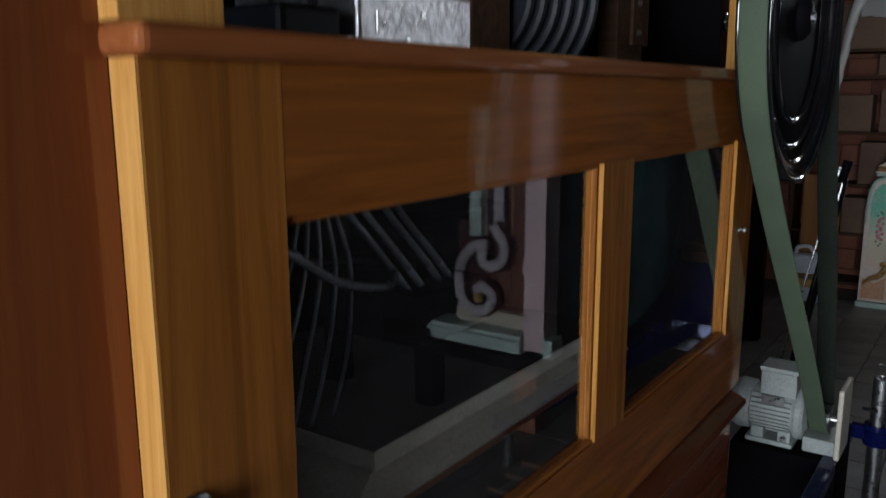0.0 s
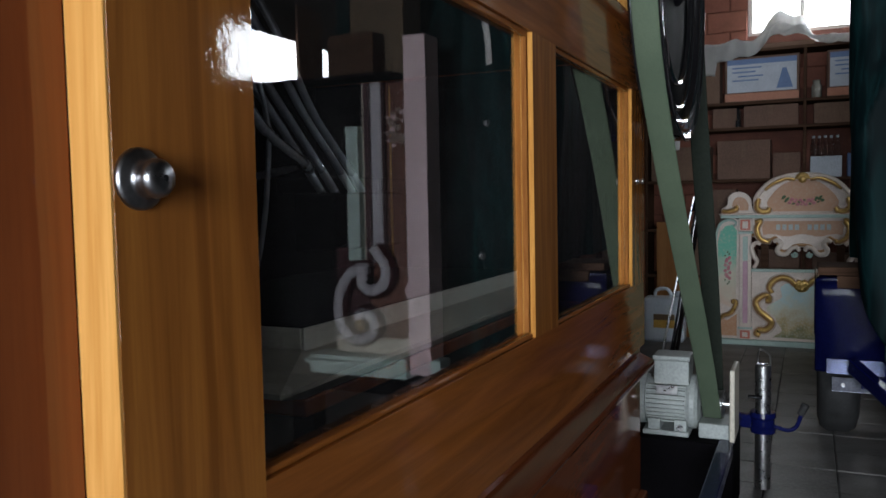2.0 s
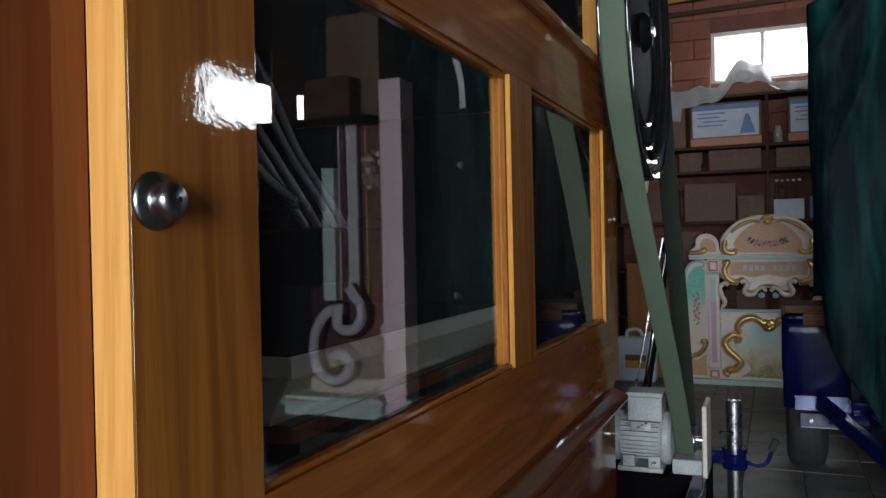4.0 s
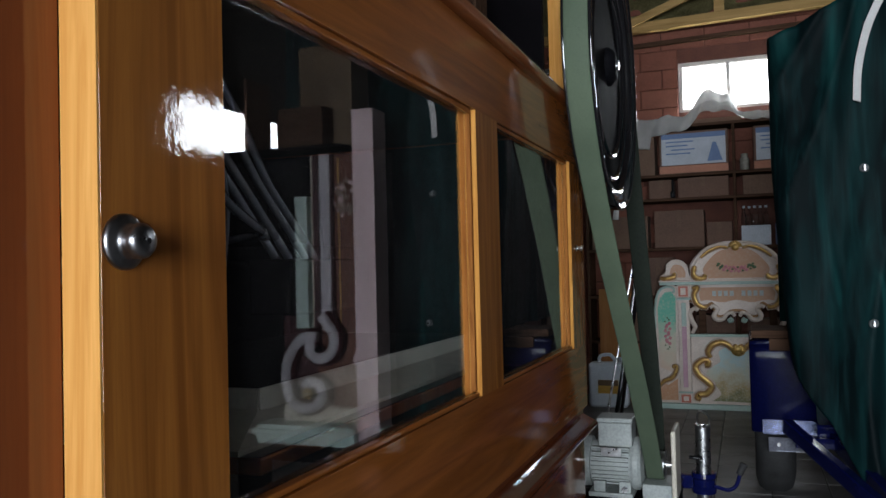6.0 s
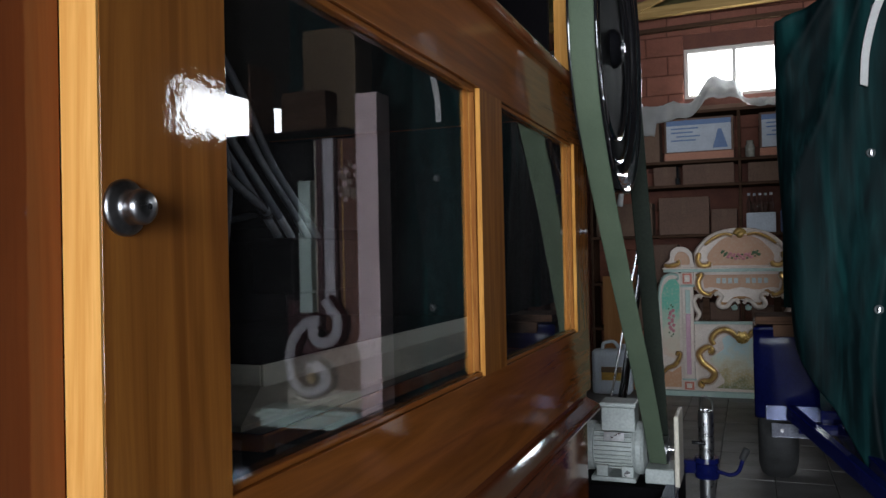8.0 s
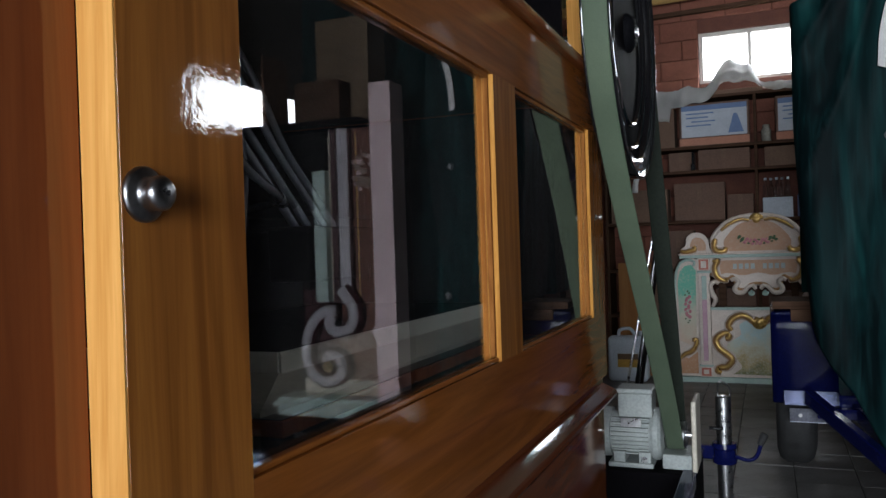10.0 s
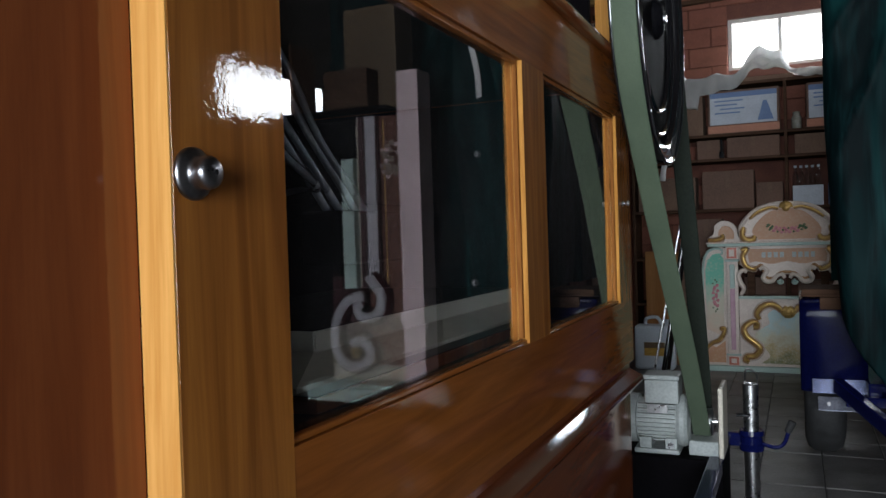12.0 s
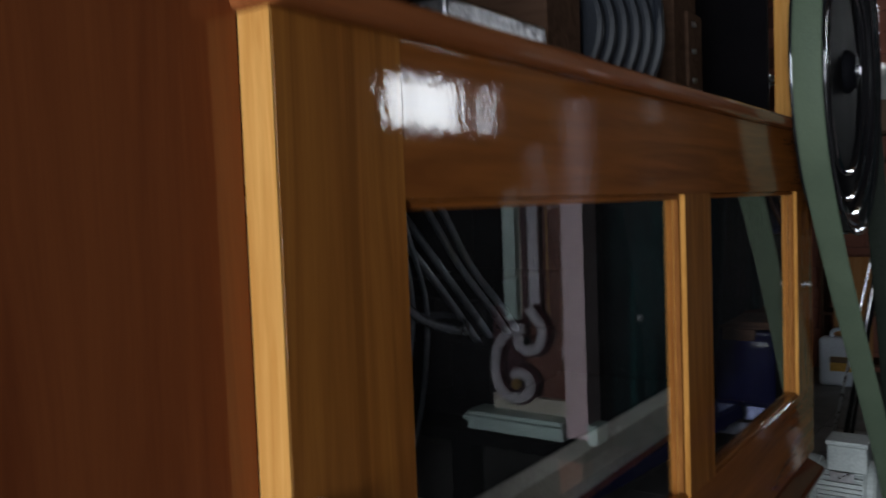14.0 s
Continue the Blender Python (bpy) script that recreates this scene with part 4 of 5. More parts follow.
def gilt(name, line, y, r, mat=GOLD, s=1, parent=front):
    """A carved scroll that swells and tapers; a gilded one lies on a broader cream moulding."""
    def swell(f):
        return 0.45 + 0.55 * math.sin(math.pi * min(1, 0.15 + 0.85 * f)) + 0.25 * (f > 0.85)
    pts = [Vector((fx(u, s), y, v)) for u, v in line]
    if mat is GOLD:
        bm = tube(pts, r * 1.75, 10, taper=swell)
        for v in bm.verts:
            v.co.y = y + 0.010 + (v.co.y - y) * 0.45
        part("scroll_moulding", bm, CREAMP, parent, smooth=True)
        bm = tube(pts, r * 1.3, 10, taper=swell)
        for v in bm.verts:
            v.co.y = y + 0.002 + (v.co.y - y) * 0.6
        part("scroll_shade", bm, OCHRE, parent, smooth=True)
        return part(name, tube([p + Vector((0.004 * s, -0.006, 0.004)) for p in pts], r * 0.72, 10, taper=swell), mat, parent, smooth=True)
    return part(name, tube(pts, r, 10, taper=swell), mat, parent, smooth=True)


def curl(pts, steps=7):
    return [(p.x, p.y) for p in smooth_path([(u, v, 0) for u, v in pts], steps)]


part("base_strip", box((-0.29, 6.755, 0.0), (1.13, 6.83, 0.045), 0.004), SEA, front)
part("base_panel", box((0.03, 6.79, 0.046), (0.81, 6.815, 0.63), 0.003), CREAMP, front)
part("sill", box((0.02, 6.77, 0.631), (0.82, 6.82, 0.655), 0.004), SEA, front)
land = [(0.20, 0.075), (0.27, 0.14), (0.20, 0.24), (0.15, 0.32), (0.22, 0.38), (0.27, 0.42), (0.26, 0.50), (0.33, 0.54), (0.40, 0.50), (0.44, 0.50), (0.51, 0.54), (0.58, 0.50), (0.57, 0.42), (0.62, 0.38), (0.69, 0.32), (0.64, 0.24), (0.57, 0.14), (0.64, 0.075)]
part("landscape", plate(curl(land + land[:1], 4)[:-1], upright(6.789), 0.004), LANDSCAPE, front, "painted landscape with pale sky")
for s in (1, -1):
    wing = [(-0.28, 0.046), (-0.07, 0.046), (-0.07, 1.07), (-0.12, 1.09), (-0.18, 1.08), (-0.24, 1.04), (-0.272, 0.96), (-0.285, 0.80), (-0.28, 0.66)]
    w = board("wing", wing, 6.82, 0.02, CREAMP, s=s)
    board("wing_panel", [(-0.24, 0.36), (-0.10, 0.30), (-0.09, 0.98), (-0.13, 1.03), (-0.18, 1.02), (-0.225, 0.97), (-0.245, 0.88)], 6.799, 0.006, WING, w, 0.002, s)
    board("wing_foot", [(-0.26, 0.07), (-0.09, 0.07), (-0.09, 0.26), (-0.17, 0.20), (-0.26, 0.24)], 6.799, 0.006, PEACH, w, 0.002, s)
    gilt("scroll", curl([(-0.25, 0.19), (-0.20, 0.24), (-0.15, 0.26), (-0.115, 0.30), (-0.095, 0.36), (-0.115, 0.375), (-0.125, 0.35)]), 6.785, 0.016, GOLD, s, w)
    gilt("scroll", curl([(-0.27, 0.70), (-0.262, 0.92), (-0.23, 1.03), (-0.17, 1.07), (-0.11, 1.06), (-0.10, 1.03), (-0.12, 1.02)]), 6.79, 0.012, SEA, s, w)
    for k in range(18):
        c = (fx(-0.165 + 0.02 * math.sin(k * 2.4), s), 6.79, 0.52 + 0.018 * k * 0.9)
        bmf = bmesh.new()
        bmesh.ops.create_icosphere(bmf, subdivisions=1, radius=0.017 if 2 < k < 15 else 0.009, matrix=Matrix.Translation(c) @ Matrix.Diagonal((1, 0.35, 1, 1)))
        part("blossom", bmf, ROSE if 2 < k < 15 else LEAFG, w)
    col = part("column", box((min(fx(-0.068, s), fx(0.028, s)), 6.765, 0.14), (max(fx(-0.068, s), fx(0.028, s)), 6.82, 0.97), 0.006), CREAMP, front)
    part("column_flute", box((min(fx(-0.040, s), fx(0.0, s)), 6.752, 0.19), (max(fx(-0.040, s), fx(0.0, s)), 6.764, 0.72), 0.004), mottled("lilac_flute", (0.50, 0.24, 0.32), (0.58, 0.36, 0.44), 9, 0.4), col)
    part("column_flute", box((min(fx(-0.040, s), fx(0.0, s)), 6.752, 0.725), (max(fx(-0.040, s), fx(0.0, s)), 6.764, 0.93), 0.004), SEA, col)
    for z0, z1 in ((0.05, 0.139), (0.975, 1.085)):
        bl = part("corner_block", box((min(fx(-0.072, s), fx(0.032, s)), 6.75, z0), (max(fx(-0.072, s), fx(0.032, s)), 6.82, z1), 0.005), CREAMP, front)
        part("block_panel", box((min(fx(-0.060, s), fx(0.020, s)), 6.744, z0 + 0.010), (max(fx(-0.060, s), fx(0.020, s)), 6.749, z1 - 0.010), 0.001), VERM, bl)
        part("rosette", box((min(fx(-0.042, s), fx(0.002, s)), 6.739, z0 + 0.025), (max(fx(-0.042, s), fx(0.002, s)), 6.743, z1 - 0.025), 0.002), CREAMP, bl)
    part("moulding", box((min(fx(-0.078, s), fx(0.038, s)), 6.745, 0.140), (max(fx(-0.078, s), fx(0.038, s)), 6.82, 0.152), 0.003), SEA, front)
    part("moulding", box((min(fx(-0.078, s), fx(0.038, s)), 6.745, 0.955), (max(fx(-0.078, s), fx(0.038, s)), 6.82, 0.972), 0.003), SEA, front)
    gilt("scroll", curl([(0.10, 0.085), (0.07, 0.10), (0.09, 0.13), (0.15, 0.14), (0.19, 0.20), (0.15, 0.25), (0.09, 0.30), (0.065, 0.37), (0.11, 0.42), (0.16, 0.43), (0.17, 0.39), (0.14, 0.385)]), 6.775, 0.024, GOLD, s)
    gilt("scroll", curl([(0.19, 0.45), (0.17, 0.50), (0.21, 0.56), (0.28, 0.585), (0.34, 0.56), (0.37, 0.53), (0.41, 0.56)]), 6.775, 0.022, GOLD, s)
    gilt("scroll", curl([(0.045, 0.66), (0.07, 0.72), (0.045, 0.77), (0.03, 0.84), (0.07, 0.88), (0.10, 0.86)]), 6.775, 0.022, CREAMP, s)
    gilt("scroll", curl([(0.055, 1.05), (0.10, 1.06), (0.07, 1.0), (0.09, 0.92), (0.15, 0.885), (0.17, 0.90)]), 6.775, 0.018, GOLD, s)
    gilt("scroll", curl([(0.20, 0.885), (0.23, 0.90), (0.26, 0.87), (0.23, 0.82), (0.25, 0.785), (0.30, 0.785), (0.34, 0.83), (0.38, 0.84), (0.40, 0.81)]), 6.775, 0.021, CREAMP, s)
    gilt("scroll", curl([(0.36, 0.80), (0.38, 0.775), (0.355, 0.765), (0.345, 0.79)]), 6.77, 0.014, SEA, s)
    small = [(-0.21, 1.125), (-0.22, 1.16), (-0.17, 1.20), (-0.16, 1.27), (-0.10, 1.31), (-0.03, 1.30), (0.02, 1.25), (0.03, 1.18), (0.06, 1.125)]
    e = board("crest_ear", curl(small, 4), 6.82, 0.02, CREAMP, s=s)
    board("ear_panel", curl([(-0.12, 1.15), (-0.13, 1.20), (-0.10, 1.26), (-0.04, 1.26), (0.0, 1.21), (0.0, 1.15)], 4), 6.799, 0.006, PEACH, e, 0.002, s)
    gilt("scroll", curl([(-0.215, 1.15), (-0.17, 1.14), (-0.12, 1.15), (-0.09, 1.165), (-0.10, 1.19)]), 6.785, 0.018, GOLD, s, e)
    gilt("scroll", curl([(0.14, 1.17), (0.11, 1.15), (0.07, 1.17), (0.06, 1.25), (0.11, 1.33), (0.19, 1.40), (0.29, 1.435), (0.37, 1.43)]), 6.775, 0.02, CREAMP, s)
    gilt("scroll", curl([(0.17, 1.17), (0.15, 1.14), (0.10, 1.14), (0.07, 1.18), (0.08, 1.25)]), 6.76, 0.022, GOLD, s)
    gilt("scroll", curl([(0.13, 1.32), (0.20, 1.375), (0.29, 1.41), (0.36, 1.40)]), 6.762, 0.012, GOLD, s)
low_edge = curl([(0.03, 0.93), (0.10, 0.90), (0.17, 0.88), (0.22, 0.90), (0.25, 0.80), (0.31, 0.79), (0.36, 0.83), (0.42, 0.84), (0.48, 0.83), (0.53, 0.79), (0.59, 0.80), (0.62, 0.90), (0.67, 0.88), (0.74, 0.90), (0.81, 0.93)], 4)
part("lambrequin", plate(low_edge + [(0.81, 1.085), (0.03, 1.085)], upright(6.82), 0.02, 0.003), CREAMP, front)
inset = [(0.12 + 0.05 * k, 0.94 + 0.012 * math.sin(k * 1.3)) for k in range(13)]
part("lambrequin_panel", plate(inset + [(0.74, 1.06), (0.10, 1.06)], upright(6.7995), 0.004, 0.001), PEACH, front)
part("lambrequin_bead", tube([Vector((u, 6.795, v + 0.02)) for u, v in low_edge], 0.013, 8), OCHRE, front, smooth=True)
for k in range(9):
    if k != 4:
        part("letter_bar", box((0.22 + 0.048 * k, 6.7930, 0.985), (0.252 + 0.048 * k, 6.7953, 1.030)), LETTER, front)
part("cornice", box((-0.22, 6.74, 1.086), (1.06, 6.83, 1.112), 0.005), SEA, front)
part("cornice", box((-0.23, 6.75, 1.1125), (1.07, 6.83, 1.124), 0.003), CREAMP, front)
crest = [(0.05, 1.125), (0.06, 1.25), (0.11, 1.34), (0.20, 1.42), (0.31, 1.455), (0.42, 1.462), (0.53, 1.455), (0.64, 1.42), (0.73, 1.34), (0.78, 1.25), (0.79, 1.125)]
part("crest", plate(curl(crest, 4), upright(6.82), 0.022, 0.004), CREAMP, front)
inner = [(0.17, 1.14), (0.15, 1.22), (0.20, 1.30), (0.28, 1.37), (0.38, 1.40), (0.46, 1.40), (0.56, 1.37), (0.64, 1.30), (0.69, 1.22), (0.67, 1.14)]
part("crest_panel", plate(curl(inner, 4), upright(6.797), 0.006, 0.002), PEACH, front)
for k in range(30):
    t = k / 29
    c = (FC - 0.15 + 0.30 * t, 6.785, 1.215 + 0.035 * (2 * t - 1) ** 2 + 0.02 * math.sin(k * 2.1))
    bmf = bmesh.new()
    bmesh.ops.create_icosphere(bmf, subdivisions=1, radius=0.012 + 0.006 * (k % 2), matrix=Matrix.Translation(c) @ Matrix.Diagonal((1, 0.4, 0.8, 1)))
    part("blossom", bmf, LEAFG if k < 5 or k > 24 or k % 4 == 0 else ROSE, front)
for c, r in (((FC, 6.765, 1.405), 0.045), ((FC, 6.77, 0.53), 0.05)):
    bmf = bmesh.new()
    for k in range(7):
        a = radians(-75 + 25 * k - 90 if c[2] < 1 else -75 + 25 * k + 90)
        rod((c[0], c[1], c[2]), (c[0] + r * 1.25 * math.cos(a), c[1] - 0.005, c[2] + r * 1.25 * math.sin(a)), 0.006, 8, bmf, 0.013)
    bmesh.ops.create_icosphere(bmf, subdivisions=2, radius=r * 0.72, matrix=Matrix.Translation(c) @ Matrix.Diagonal((1, 0.6, 1, 1)))
    part("shell", bmf, GOLD, front, "gilded shell ornament", True)
part("prop", box((0.1, 6.835, 0.0), (0.16, 6.87, 1.08), 0.003), OLD_WOOD, front)
part("prop", box((0.68, 6.835, 0.0), (0.74, 6.87, 1.08), 0.003), OLD_WOOD, front)

# ---- shelves, boxes, cloth ----
SF = 7.05
shelf = thing("shelf_unit", (0.4, 7.2, 0.0), "old dark wooden shelves full of cardboard boxes", "shelf")
for z in (0.12, 0.55, 0.97, 1.41, 1.865, 2.085, 2.535):
    part("shelf_board", box((-0.92, SF, z - 0.013), (2.2, 7.385, z + 0.013), 0.002), OLD_WOOD, shelf)
for a, b in ((0.0, 0.106), (0.134, 0.536), (0.564, 0.956), (0.984, 1.396), (1.424, 1.851), (1.879, 2.071), (2.099, 2.521)):
    for x in (-0.90, 0.43, 1.35, 2.18):
        part("divider", box((x - 0.012, SF + 0.004, a), (x + 0.012, 7.38, b), 0.001), OLD_WOOD, shelf)
BLUEP = mottled("label_blue", (0.10, 0.17, 0.34), (0.15, 0.23, 0.42), 12, 0.55)
LABEL = mottled("label_white", (0.42, 0.46, 0.52), (0.54, 0.58, 0.64), 8, 0.55)
ORNG = mottled("label_orange", (0.42, 0.16, 0.09), (0.52, 0.22, 0.13), 8, 0.55)
CARDD = mottled("dark_cardboard", (0.13, 0.075, 0.05), (0.20, 0.12, 0.08), 4, 0.8)


def carton(x0, x1, z, h, mat=CARD, depth=0.26, y=None, label="plain brown cardboard box on a shelf"):
    y = SF + 0.02 if y is None else y
    t = thing("cardboard_box", ((x0 + x1) / 2, y + depth / 2, z), label, "box", "boxes on the shelves")
    part("body", box((x0, y, z), (x1, y + depth, z + h), 0.004), mat, t)
    part("tape", box(((x0 + x1) / 2 - 0.02, y - 0.0008, z + h * 0.55), ((x0 + x1) / 2 + 0.02, y + depth * 0.9, z + h + 0.0008)), CARDD if mat is CARD else CARD, t)
    return t


def label_box(x0, x1, z, h):
    t = thing("cardboard_box", ((x0 + x1) / 2, SF + 0.15, z), "cardboard box with a blue and white printed label", "box", "boxes on the shelves")
    y = SF + 0.01
    w = x1 - x0
    part("body", box((x0, y, z), (x1, y + 0.3, z + h), 0.004), CARD, t)
    lb = part("label", box((x0 + 0.02, y - 0.003, z + 0.08), (x1 - 0.02, y - 0.0005, z + h - 0.02)), LABEL, t, "white label with blue print")
    part("label_band", box((x0 + 0.02, y - 0.005, z + h - 0.065), (x1 - 0.02, y - 0.0031, z + h - 0.02)), BLUEP, lb)
    part("label_band", box((x0 + 0.0, y - 0.003, z + 0.005), (x1, y - 0.0005, z + 0.07)), ORNG, t)
    for k, (a, b) in enumerate(((0.10, 0.50), (0.10, 0.42), (0.18, 0.52), (0.10, 0.46))):
        part("print_bar", box((x0 + a * w, y - 0.0045, z + h - 0.10 - 0.036 * k), (x0 + b * w, y - 0.0031, z + h - 0.088 - 0.036 * k)), BLUEP, lb)
    part("print_mark", plate([(x0 + 0.70 * w, z + 0.10), (x0 + 0.92 * w, z + 0.10), (x0 + 0.88 * w, z + 0.18), (x0 + 0.83 * w, z + 0.27), (x0 + 0.78 * w, z + 0.27), (x0 + 0.74 * w, z + 0.18)], upright(y - 0.0031), 0.0014), BLUEP, lb)


label_box(-0.215, 0.385, 2.099, 0.385)
label_box(0.60, 1.18, 2.099, 0.385)
carton(-0.87, -0.26, 2.099, 0.36, CARDD)
carton(-0.32, -0.10, 1.879, 0.17)
carton(-0.06, 0.38, 1.879, 0.18)
carton(0.50, 1.0, 1.879, 0.17, CARDD)
carton(-0.28, 0.16, 1.424, 0.34)
carton(0.18, 0.40, 1.424, 0.22)
carton(-0.86, -0.34, 1.424, 0.30, CARDD)
carton(0.90, 1.30, 1.424, 0.30, CARDD)
carton(-0.40, -0.12, 0.984, 0.35)
carton(-0.02, 0.36, 0.984, 0.28, CARDD)
carton(0.50, 0.86, 0.984, 0.22)
carton(-0.5, -0.05, 0.564, 0.30, CARDD)
carton(0.06, 0.40, 0.564, 0.24)
carton(0.50, 0.80, 0.564, 0.20)
carton(0.86, 1.28, 0.564, 0.28, CARDD)
jar = thing("bottle_tray", (0.60, SF + 0.1, 1.424), "white tray with small glass bottles on a shelf", "tray")
part("tray", box((0.475, SF + 0.02, 1.424), (0.72, SF + 0.2, 1.60), 0.006), LABEL, jar)
for k in range(5):
    b = part("bottle", lathe([(0, 0.0), (0, 0.021), (0.09, 0.021), (0.12, 0.010), (0.16, 0.010)], (0.50 + 0.046 * k, SF + 0.07 + 0.03 * (k % 2), 1.602), (0, 0, 1), 16), GLASS, jar)
    part("cap", rod((0.50 + 0.046 * k, SF + 0.07 + 0.03 * (k % 2), 1.757), (0.50 + 0.046 * k, SF + 0.07 + 0.03 * (k % 2), 1.777), 0.012, 12), LABEL, b)
solo("tin", box((0.76, SF + 0.03, 1.424), (0.86, SF + 0.15, 1.62), 0.01), BLUEP, "small blue tin on a shelf", "tin")
solo("glass_jar", lathe([(0, 0.0), (0, 0.04), (0.10, 0.042), (0.12, 0.03), (0.15, 0.03)], (0.52, SF + 0.07, 2.099), (0, 0, 1), 20), mottled("dusty_jar", (0.25, 0.24, 0.2), (0.4, 0.38, 0.33), 30, 0.2), "dusty jar beside a labelled box", "jar", smooth=True)
solo("hand_brush", merge(box((-0.115, SF - 0.012, 1.90), (-0.095, SF + 0.015, 2.05), 0.006), box((-0.125, SF - 0.014, 1.88), (-0.085, SF + 0.016, 1.94), 0.006)), BLACK, "small dark brush leaning against a box", "brush")


def cloth_mesh():
    bm = bmesh.new()
    nx, ny = 90, 26
    grid = []
    for j in range(ny + 1):
        v = j / ny
        row = []
        for i in range(nx + 1):
            u = i / nx
            x = -0.48 + 1.65 * u
            heap = 0.20 * math.exp(-((x - 0.26) / 0.19) ** 4) + 0.05 * math.exp(-((x - 0.22) / 0.07) ** 2) + 0.05 * math.exp(-((x - 0.42) / 0.05) ** 2) + 0.045 * math.exp(-((x + 0.12) / 0.06) ** 2)
            drop = max(0.0, (v - 0.62) / 0.38)
            hang = 0.11 + 0.05 * math.sin(u * 7 + 0.6) + (0.12 if u < 0.12 else 0.0)
            z = 2.556 + 0.055 + heap * (0.5 + 0.5 * math.sin(min(1, v / 0.62) * math.pi)) - drop * hang
            z += (0.018 + 0.12 * heap) * noise.noise(Vector((x * 9, v * 5, 1))) + 0.012 * noise.noise(Vector((x * 23, v * 11, 4)))
            y = 7.36 - 0.33 * min(1, v / 0.62) - 0.02 * drop + 0.02 * noise.noise(Vector((x * 12, v * 3, 9))) * (v > 0.5)
            row.append(bm.verts.new((x, min(y, 7.38), z)))
        grid.append(row)
    for a, b in zip(grid, grid[1:]):
        for i in range(nx):
            bm.faces.new((a[i], b[i], b[i + 1], a[i + 1]))
    bmesh.ops.solidify(bm, geom=bm.faces[:], thickness=0.004)
    return bm


def drape():
    """The sheet's gathered end that hangs down at the shelf's side."""
    pts = smooth_path([(-0.46, 7.15, 2.62), (-0.45, 7.03, 2.60), (-0.48, 7.0, 2.50), (-0.53, 7.0, 2.36), (-0.57, 7.0, 2.10), (-0.62, 7.0, 1.70)], 8)
    bm = tube(pts, 0.05, 14, taper=lambda f: 1.15 - 0.7 * f)
    for v in bm.verts:
        v.co += Vector((1, 0.5, 0)) * 0.012 * noise.noise(Vector((v.co.x * 60, v.co.y * 60, v.co.z * 6)))
    return bm


sheet = solo("dust_sheet", cloth_mesh(), CLOTH, "crumpled white dust sheet over the shelf top", "cloth", smooth=True)
part("hanging_end", drape(), CLOTH, sheet, "gathered hanging end", True)
carton(-0.1, 0.5, 2.5485, 0.045, CARDD, 0.2, 7.10, "flat cardboard box under the dust sheet")

# ---- clutter by the end wall ----
can = thing("jerrycan", (-0.62, 6.75, 0.0), "white plastic jerrycan with a yellow label", "jerrycan")
part("body", box((-0.79, 6.66, 0.0), (-0.44, 6.84, 0.40), 0.035, 3), WHITE_PL, can)
part("handle", tube(smooth_path([(-0.70, 6.75, 0.38), (-0.69, 6.75, 0.45), (-0.60, 6.75, 0.465), (-0.55, 6.75, 0.40)], 6), 0.016, 10), WHITE_PL, can, smooth=True)
part("cap", rod((-0.50, 6.75, 0.395), (-0.50, 6.75, 0.445), 0.028, 20), LABEL, can)
part("label", box((-0.70, 6.655, 0.13), (-0.52, 6.6595, 0.25)), mottled("label_yellow", (0.55, 0.30, 0.04), (0.66, 0.40, 0.08), 9, 0.5), can, "yellow label with a dark band")
part("label_band", box((-0.70, 6.652, 0.20), (-0.52, 6.6545, 0.25)), mottled("label_brown", (0.12, 0.08, 0.04), (0.2, 0.12, 0.06)), can)
for o in can.children:
    o.location.x -= 0.07
solo("upright_board", box((-0.80, 7.0, 0.0), (-0.50, 7.03, 1.05), 0.003), wood("orange_ply", (0.32, 0.14, 0.05), (0.45, 0.22, 0.09), "z", 0.5, 0.1), "orange-brown board leaning by the shelves", "board")
tri = thing("folded_stand", (-0.45, 5.0, 0.0), "folded black and chrome stand leaning by the wall", "stand")
for a, b, r, m in (((-0.40, 5.0, 0.0), (-0.20, 5.1, 1.25), 0.016, BLACK), ((-0.47, 5.0, 0.0), (-0.23, 5.1, 1.28), 0.009, STEEL), ((-0.36, 4.95, 0.0), (-0.19, 5.1, 1.2), 0.012, BLACK)):
    part("leg", rod(a, b, r, 12), m, tri)
part("head", rod((-0.22, 5.1, 1.18), (-0.19, 5.12, 1.32), 0.03, 16), BLACK, tri)
solo("iron_post", box((-0.80, 5.3, 0.0), (-0.70, 5.4, 4.19), 0.004), SHADE_BLACK, "dark iron roof post", "post")

# ---- roof timbers over the end wall ----
solo("tie_beam", box((-1.6, -0.04, -0.045), (1.9, 0.04, 0.045), 0.004, m=pose(0.3, 7.2, 3.535, 0, -1.2, 0)), RAW_PINE, "raw yellow pine tie beam along the end wall", "beam")
solo("tie_beam", box((-1.6, -0.03, -0.02), (1.9, 0.03, 0.02), 0.003, m=pose(0.3, 7.33, 3.40, 0, -1.2, 0)), OLD_WOOD, "weathered plank under the pine beam", "beam")
for x in (0.30, 1.10):
    solo("stud", box((x, 7.17, 3.56), (x + 0.09, 7.25, 4.195), 0.003), RAW_PINE, "short raw pine stud above the beam", "stud")
solo("brace", box((-0.55, -0.02, -0.035), (0.45, 0.02, 0.035), 0.003, m=pose(-0.15, 7.12, 3.66, 0, -20, 0)), RAW_PINE, "diagonal raw pine brace under the roof", "brace")


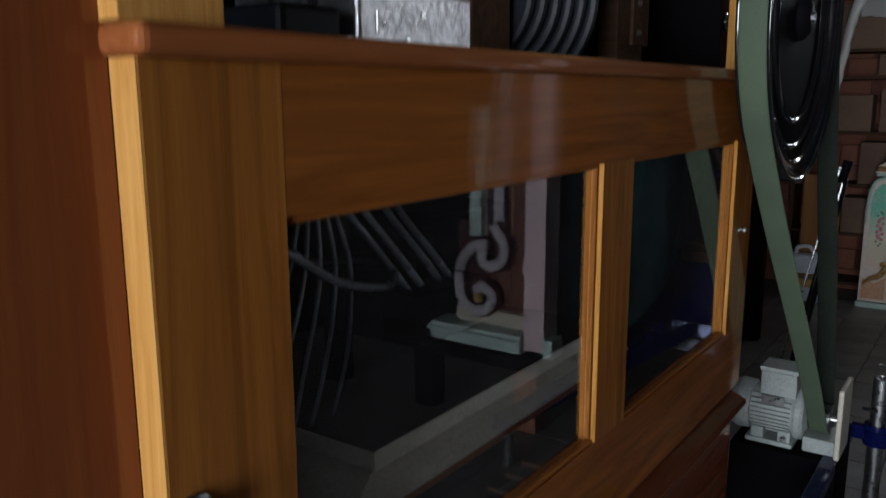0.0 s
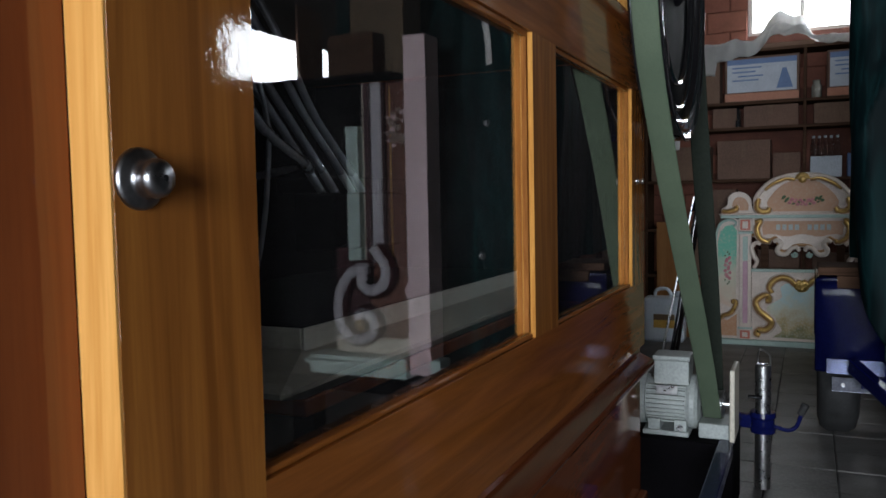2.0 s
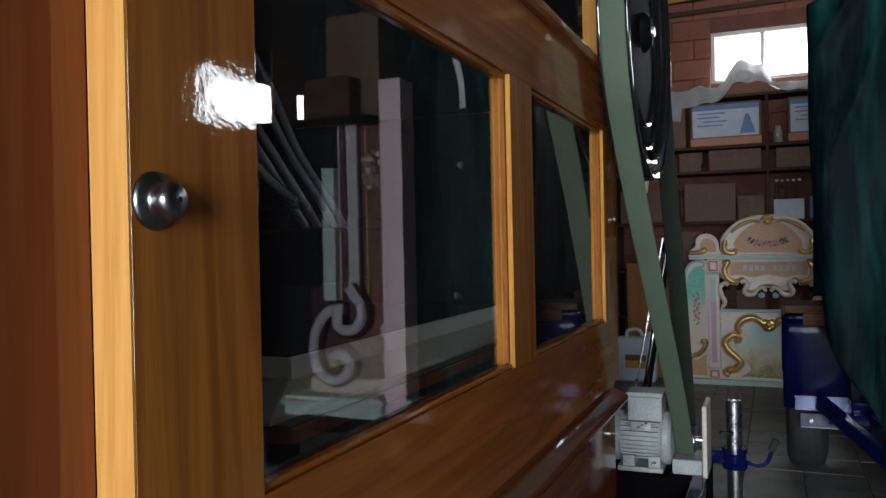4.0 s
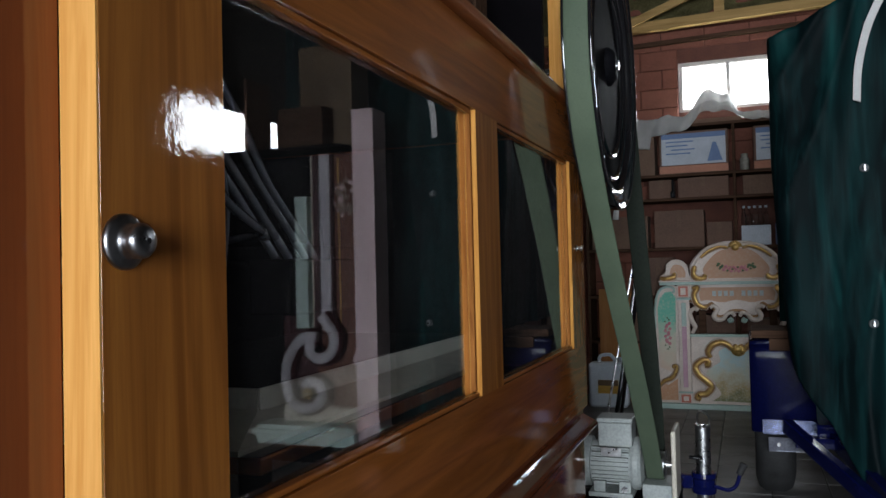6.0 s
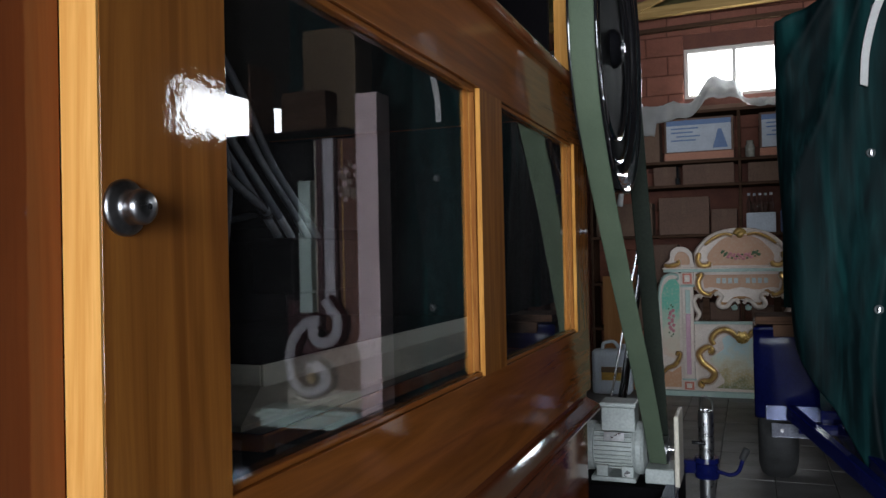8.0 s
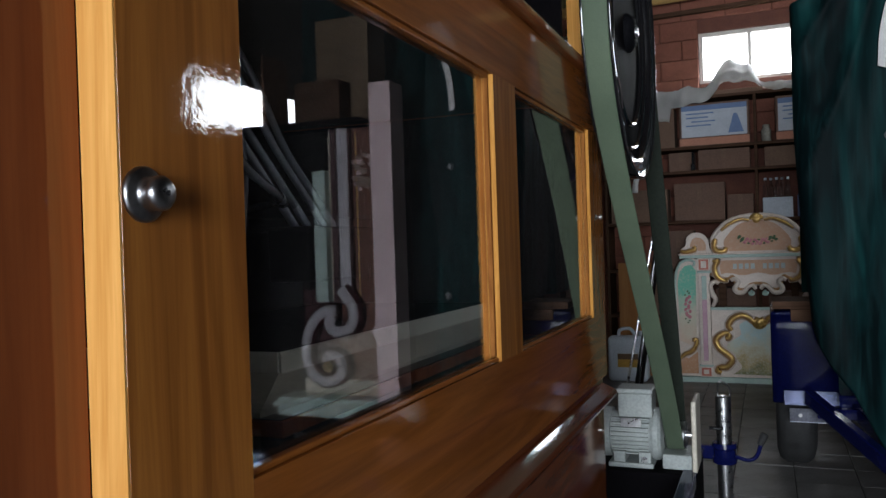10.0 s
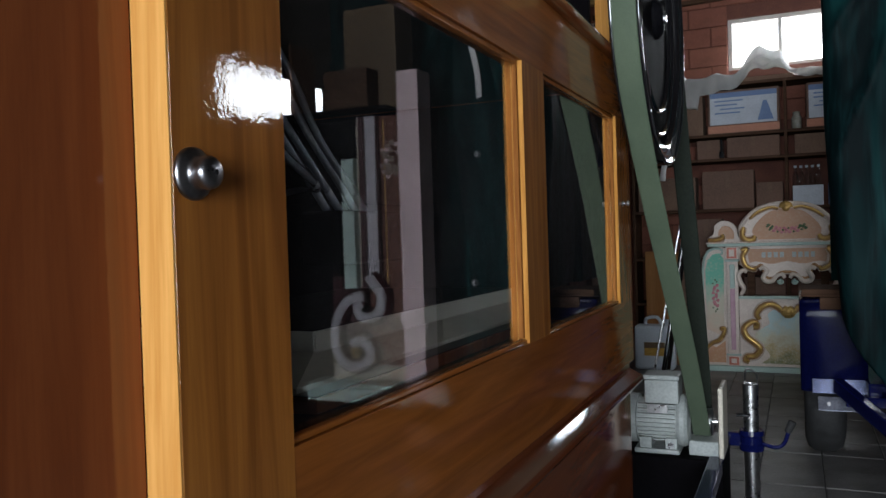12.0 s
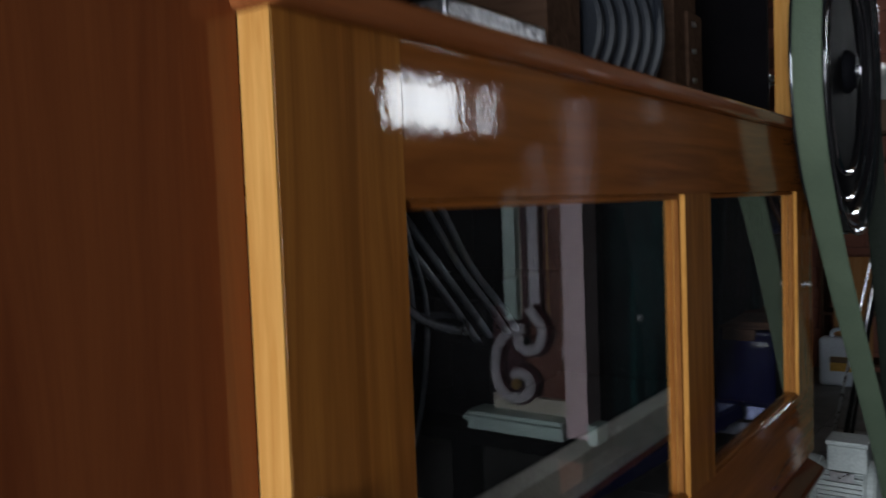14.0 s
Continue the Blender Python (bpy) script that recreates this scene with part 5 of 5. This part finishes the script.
def wool():
    bm = bmesh.new()
    n = 60
    rows = []
    for j in range(13):
        rows.append([bm.verts.new((-1.4 + 3.2 * i / n, 7.34 - 0.10 * noise.noise(Vector((i * 0.3, j * 0.5, 0))), 3.56 + 0.62 * j / 12)) for i in range(n + 1)])
    for a, b in zip(rows, rows[1:]):
        for i in range(n):
            bm.faces.new((a[i], a[i + 1], b[i + 1], b[i]))
    bmesh.ops.solidify(bm, geom=bm.faces[:], thickness=0.01)
    return bm


solo("insulation", wool(), mottled("glass_wool", (0.10, 0.085, 0.03), (0.26, 0.225, 0.10), 6, 0.95, fine=60, relief=0.6, dist=0.01), "yellowish insulation stuffed above the end wall", "insulation", smooth=True)
for y in (1.0, 3.0, 5.0):
    solo("rafter", box((X0, y - 0.05, 4.02), (X1, y + 0.05, 4.198), 0.004), BOARD, "dark roof rafter across the shed", "rafter", "rafters")

# ---- blocks of the end wall, pavers of the floor ----
def shared(name, me, loc, parent):
    ob = new(name, me)
    ob.parent = parent
    ob.location = loc
    return ob


def piece_mesh(name, size, bevel, mat):
    bm = box([-s / 2 for s in size], [s / 2 for s in size], bevel, 1)
    me = bpy.data.meshes.new(name)
    bm.to_mesh(me)
    bm.free()
    me.materials.append(mat)
    return me


def varied(name, a, b, c, rough=0.85, fine=90.0):
    """A piece's own tone by chance, with stains and grain."""
    m, n, l, bs = base_mat(name, rough)
    oi = n.new("ShaderNodeObjectInfo")
    big, sm = noise_node(n, l, 5, 4), noise_node(n, l, fine, 3)
    col = ramp(n, l, oi.outputs["Random"], [(0.0, a), (0.5, b), (1.0, c)])
    col = mixc(n, l, ramp(n, l, big.outputs[0], [(0.35, (0, 0, 0)), (0.7, (0.6, 0.6, 0.6))]), col, tuple(0.55 * v for v in b))
    col = mixc(n, l, ramp(n, l, sm.outputs[0], [(0.45, (0, 0, 0)), (0.7, (0.4, 0.4, 0.4))]), col, tuple(1.3 * v for v in c))
    l.new(col, bs.inputs["Base Color"])
    rr = n.new("ShaderNodeMapRange")
    rr.inputs["To Min"].default_value, rr.inputs["To Max"].default_value = max(0.1, rough - 0.25), rough
    l.new(big.outputs[0], rr.inputs["Value"])
    l.new(rr.outputs[0], bs.inputs["Roughness"])
    bump(n, l, bs, sm.outputs[0], 0.4, 0.003)
    return m


BLOCK = varied("red_block", (0.21, 0.065, 0.038), (0.23, 0.074, 0.043), (0.25, 0.085, 0.05))
block_meshes = {}


def block(x0, x1, zc):
    w = round(x1 - x0, 2)
    if w < 0.03:
        return
    if w not in block_meshes:
        block_meshes[w] = piece_mesh("block", (w - 0.008, 0.03, 0.178), 0.005, BLOCK)
    shared("block", block_meshes[w], ((x0 + x1) / 2, Y1 - 0.006, zc), north)


for j in range(22):
    zc = 0.09 + 0.185 * j
    for i in range(-3, 6):
        a = i * 0.4 - 0.2 + (0.2 if j % 2 else 0.0)
        c = a + 0.4
        if a > 1.9 or c < -1.0 or (zc < 2.3 and c > -0.2):
            continue
        if zc + 0.089 > W1[2] and zc - 0.089 < W1[3]:
            block(a, min(c, W1[0]), zc)
            block(max(a, W1[1]), c, zc)
        else:
            block(a, c, zc)

PAVER = varied("floor_paver", (0.13, 0.125, 0.12), (0.17, 0.16, 0.155), (0.21, 0.20, 0.19), 0.6, 70)
pv = piece_mesh("paver", (0.296, 0.296, 0.05), 0.004, PAVER)
rest = bmesh.new()
for i in range(-11, 12):
    for j in range(-12, 25):
        x, y = 0.15 + 0.3 * i, 0.15 + 0.3 * j
        if -0.5 < x < 1.6 and 0.9 < y < 7.2:
            shared("paver", pv, (x, y, -0.0255 + 0.0015 * math.sin(i * 7.1 + j * 3.7)), floor)
        else:
            box((x - 0.148, y - 0.148, -0.05), (x + 0.148, y + 0.148, 0.0), bm=rest)
ob = part("paving", rest, PAVER, floor)
ob["kind"] = "stuff"
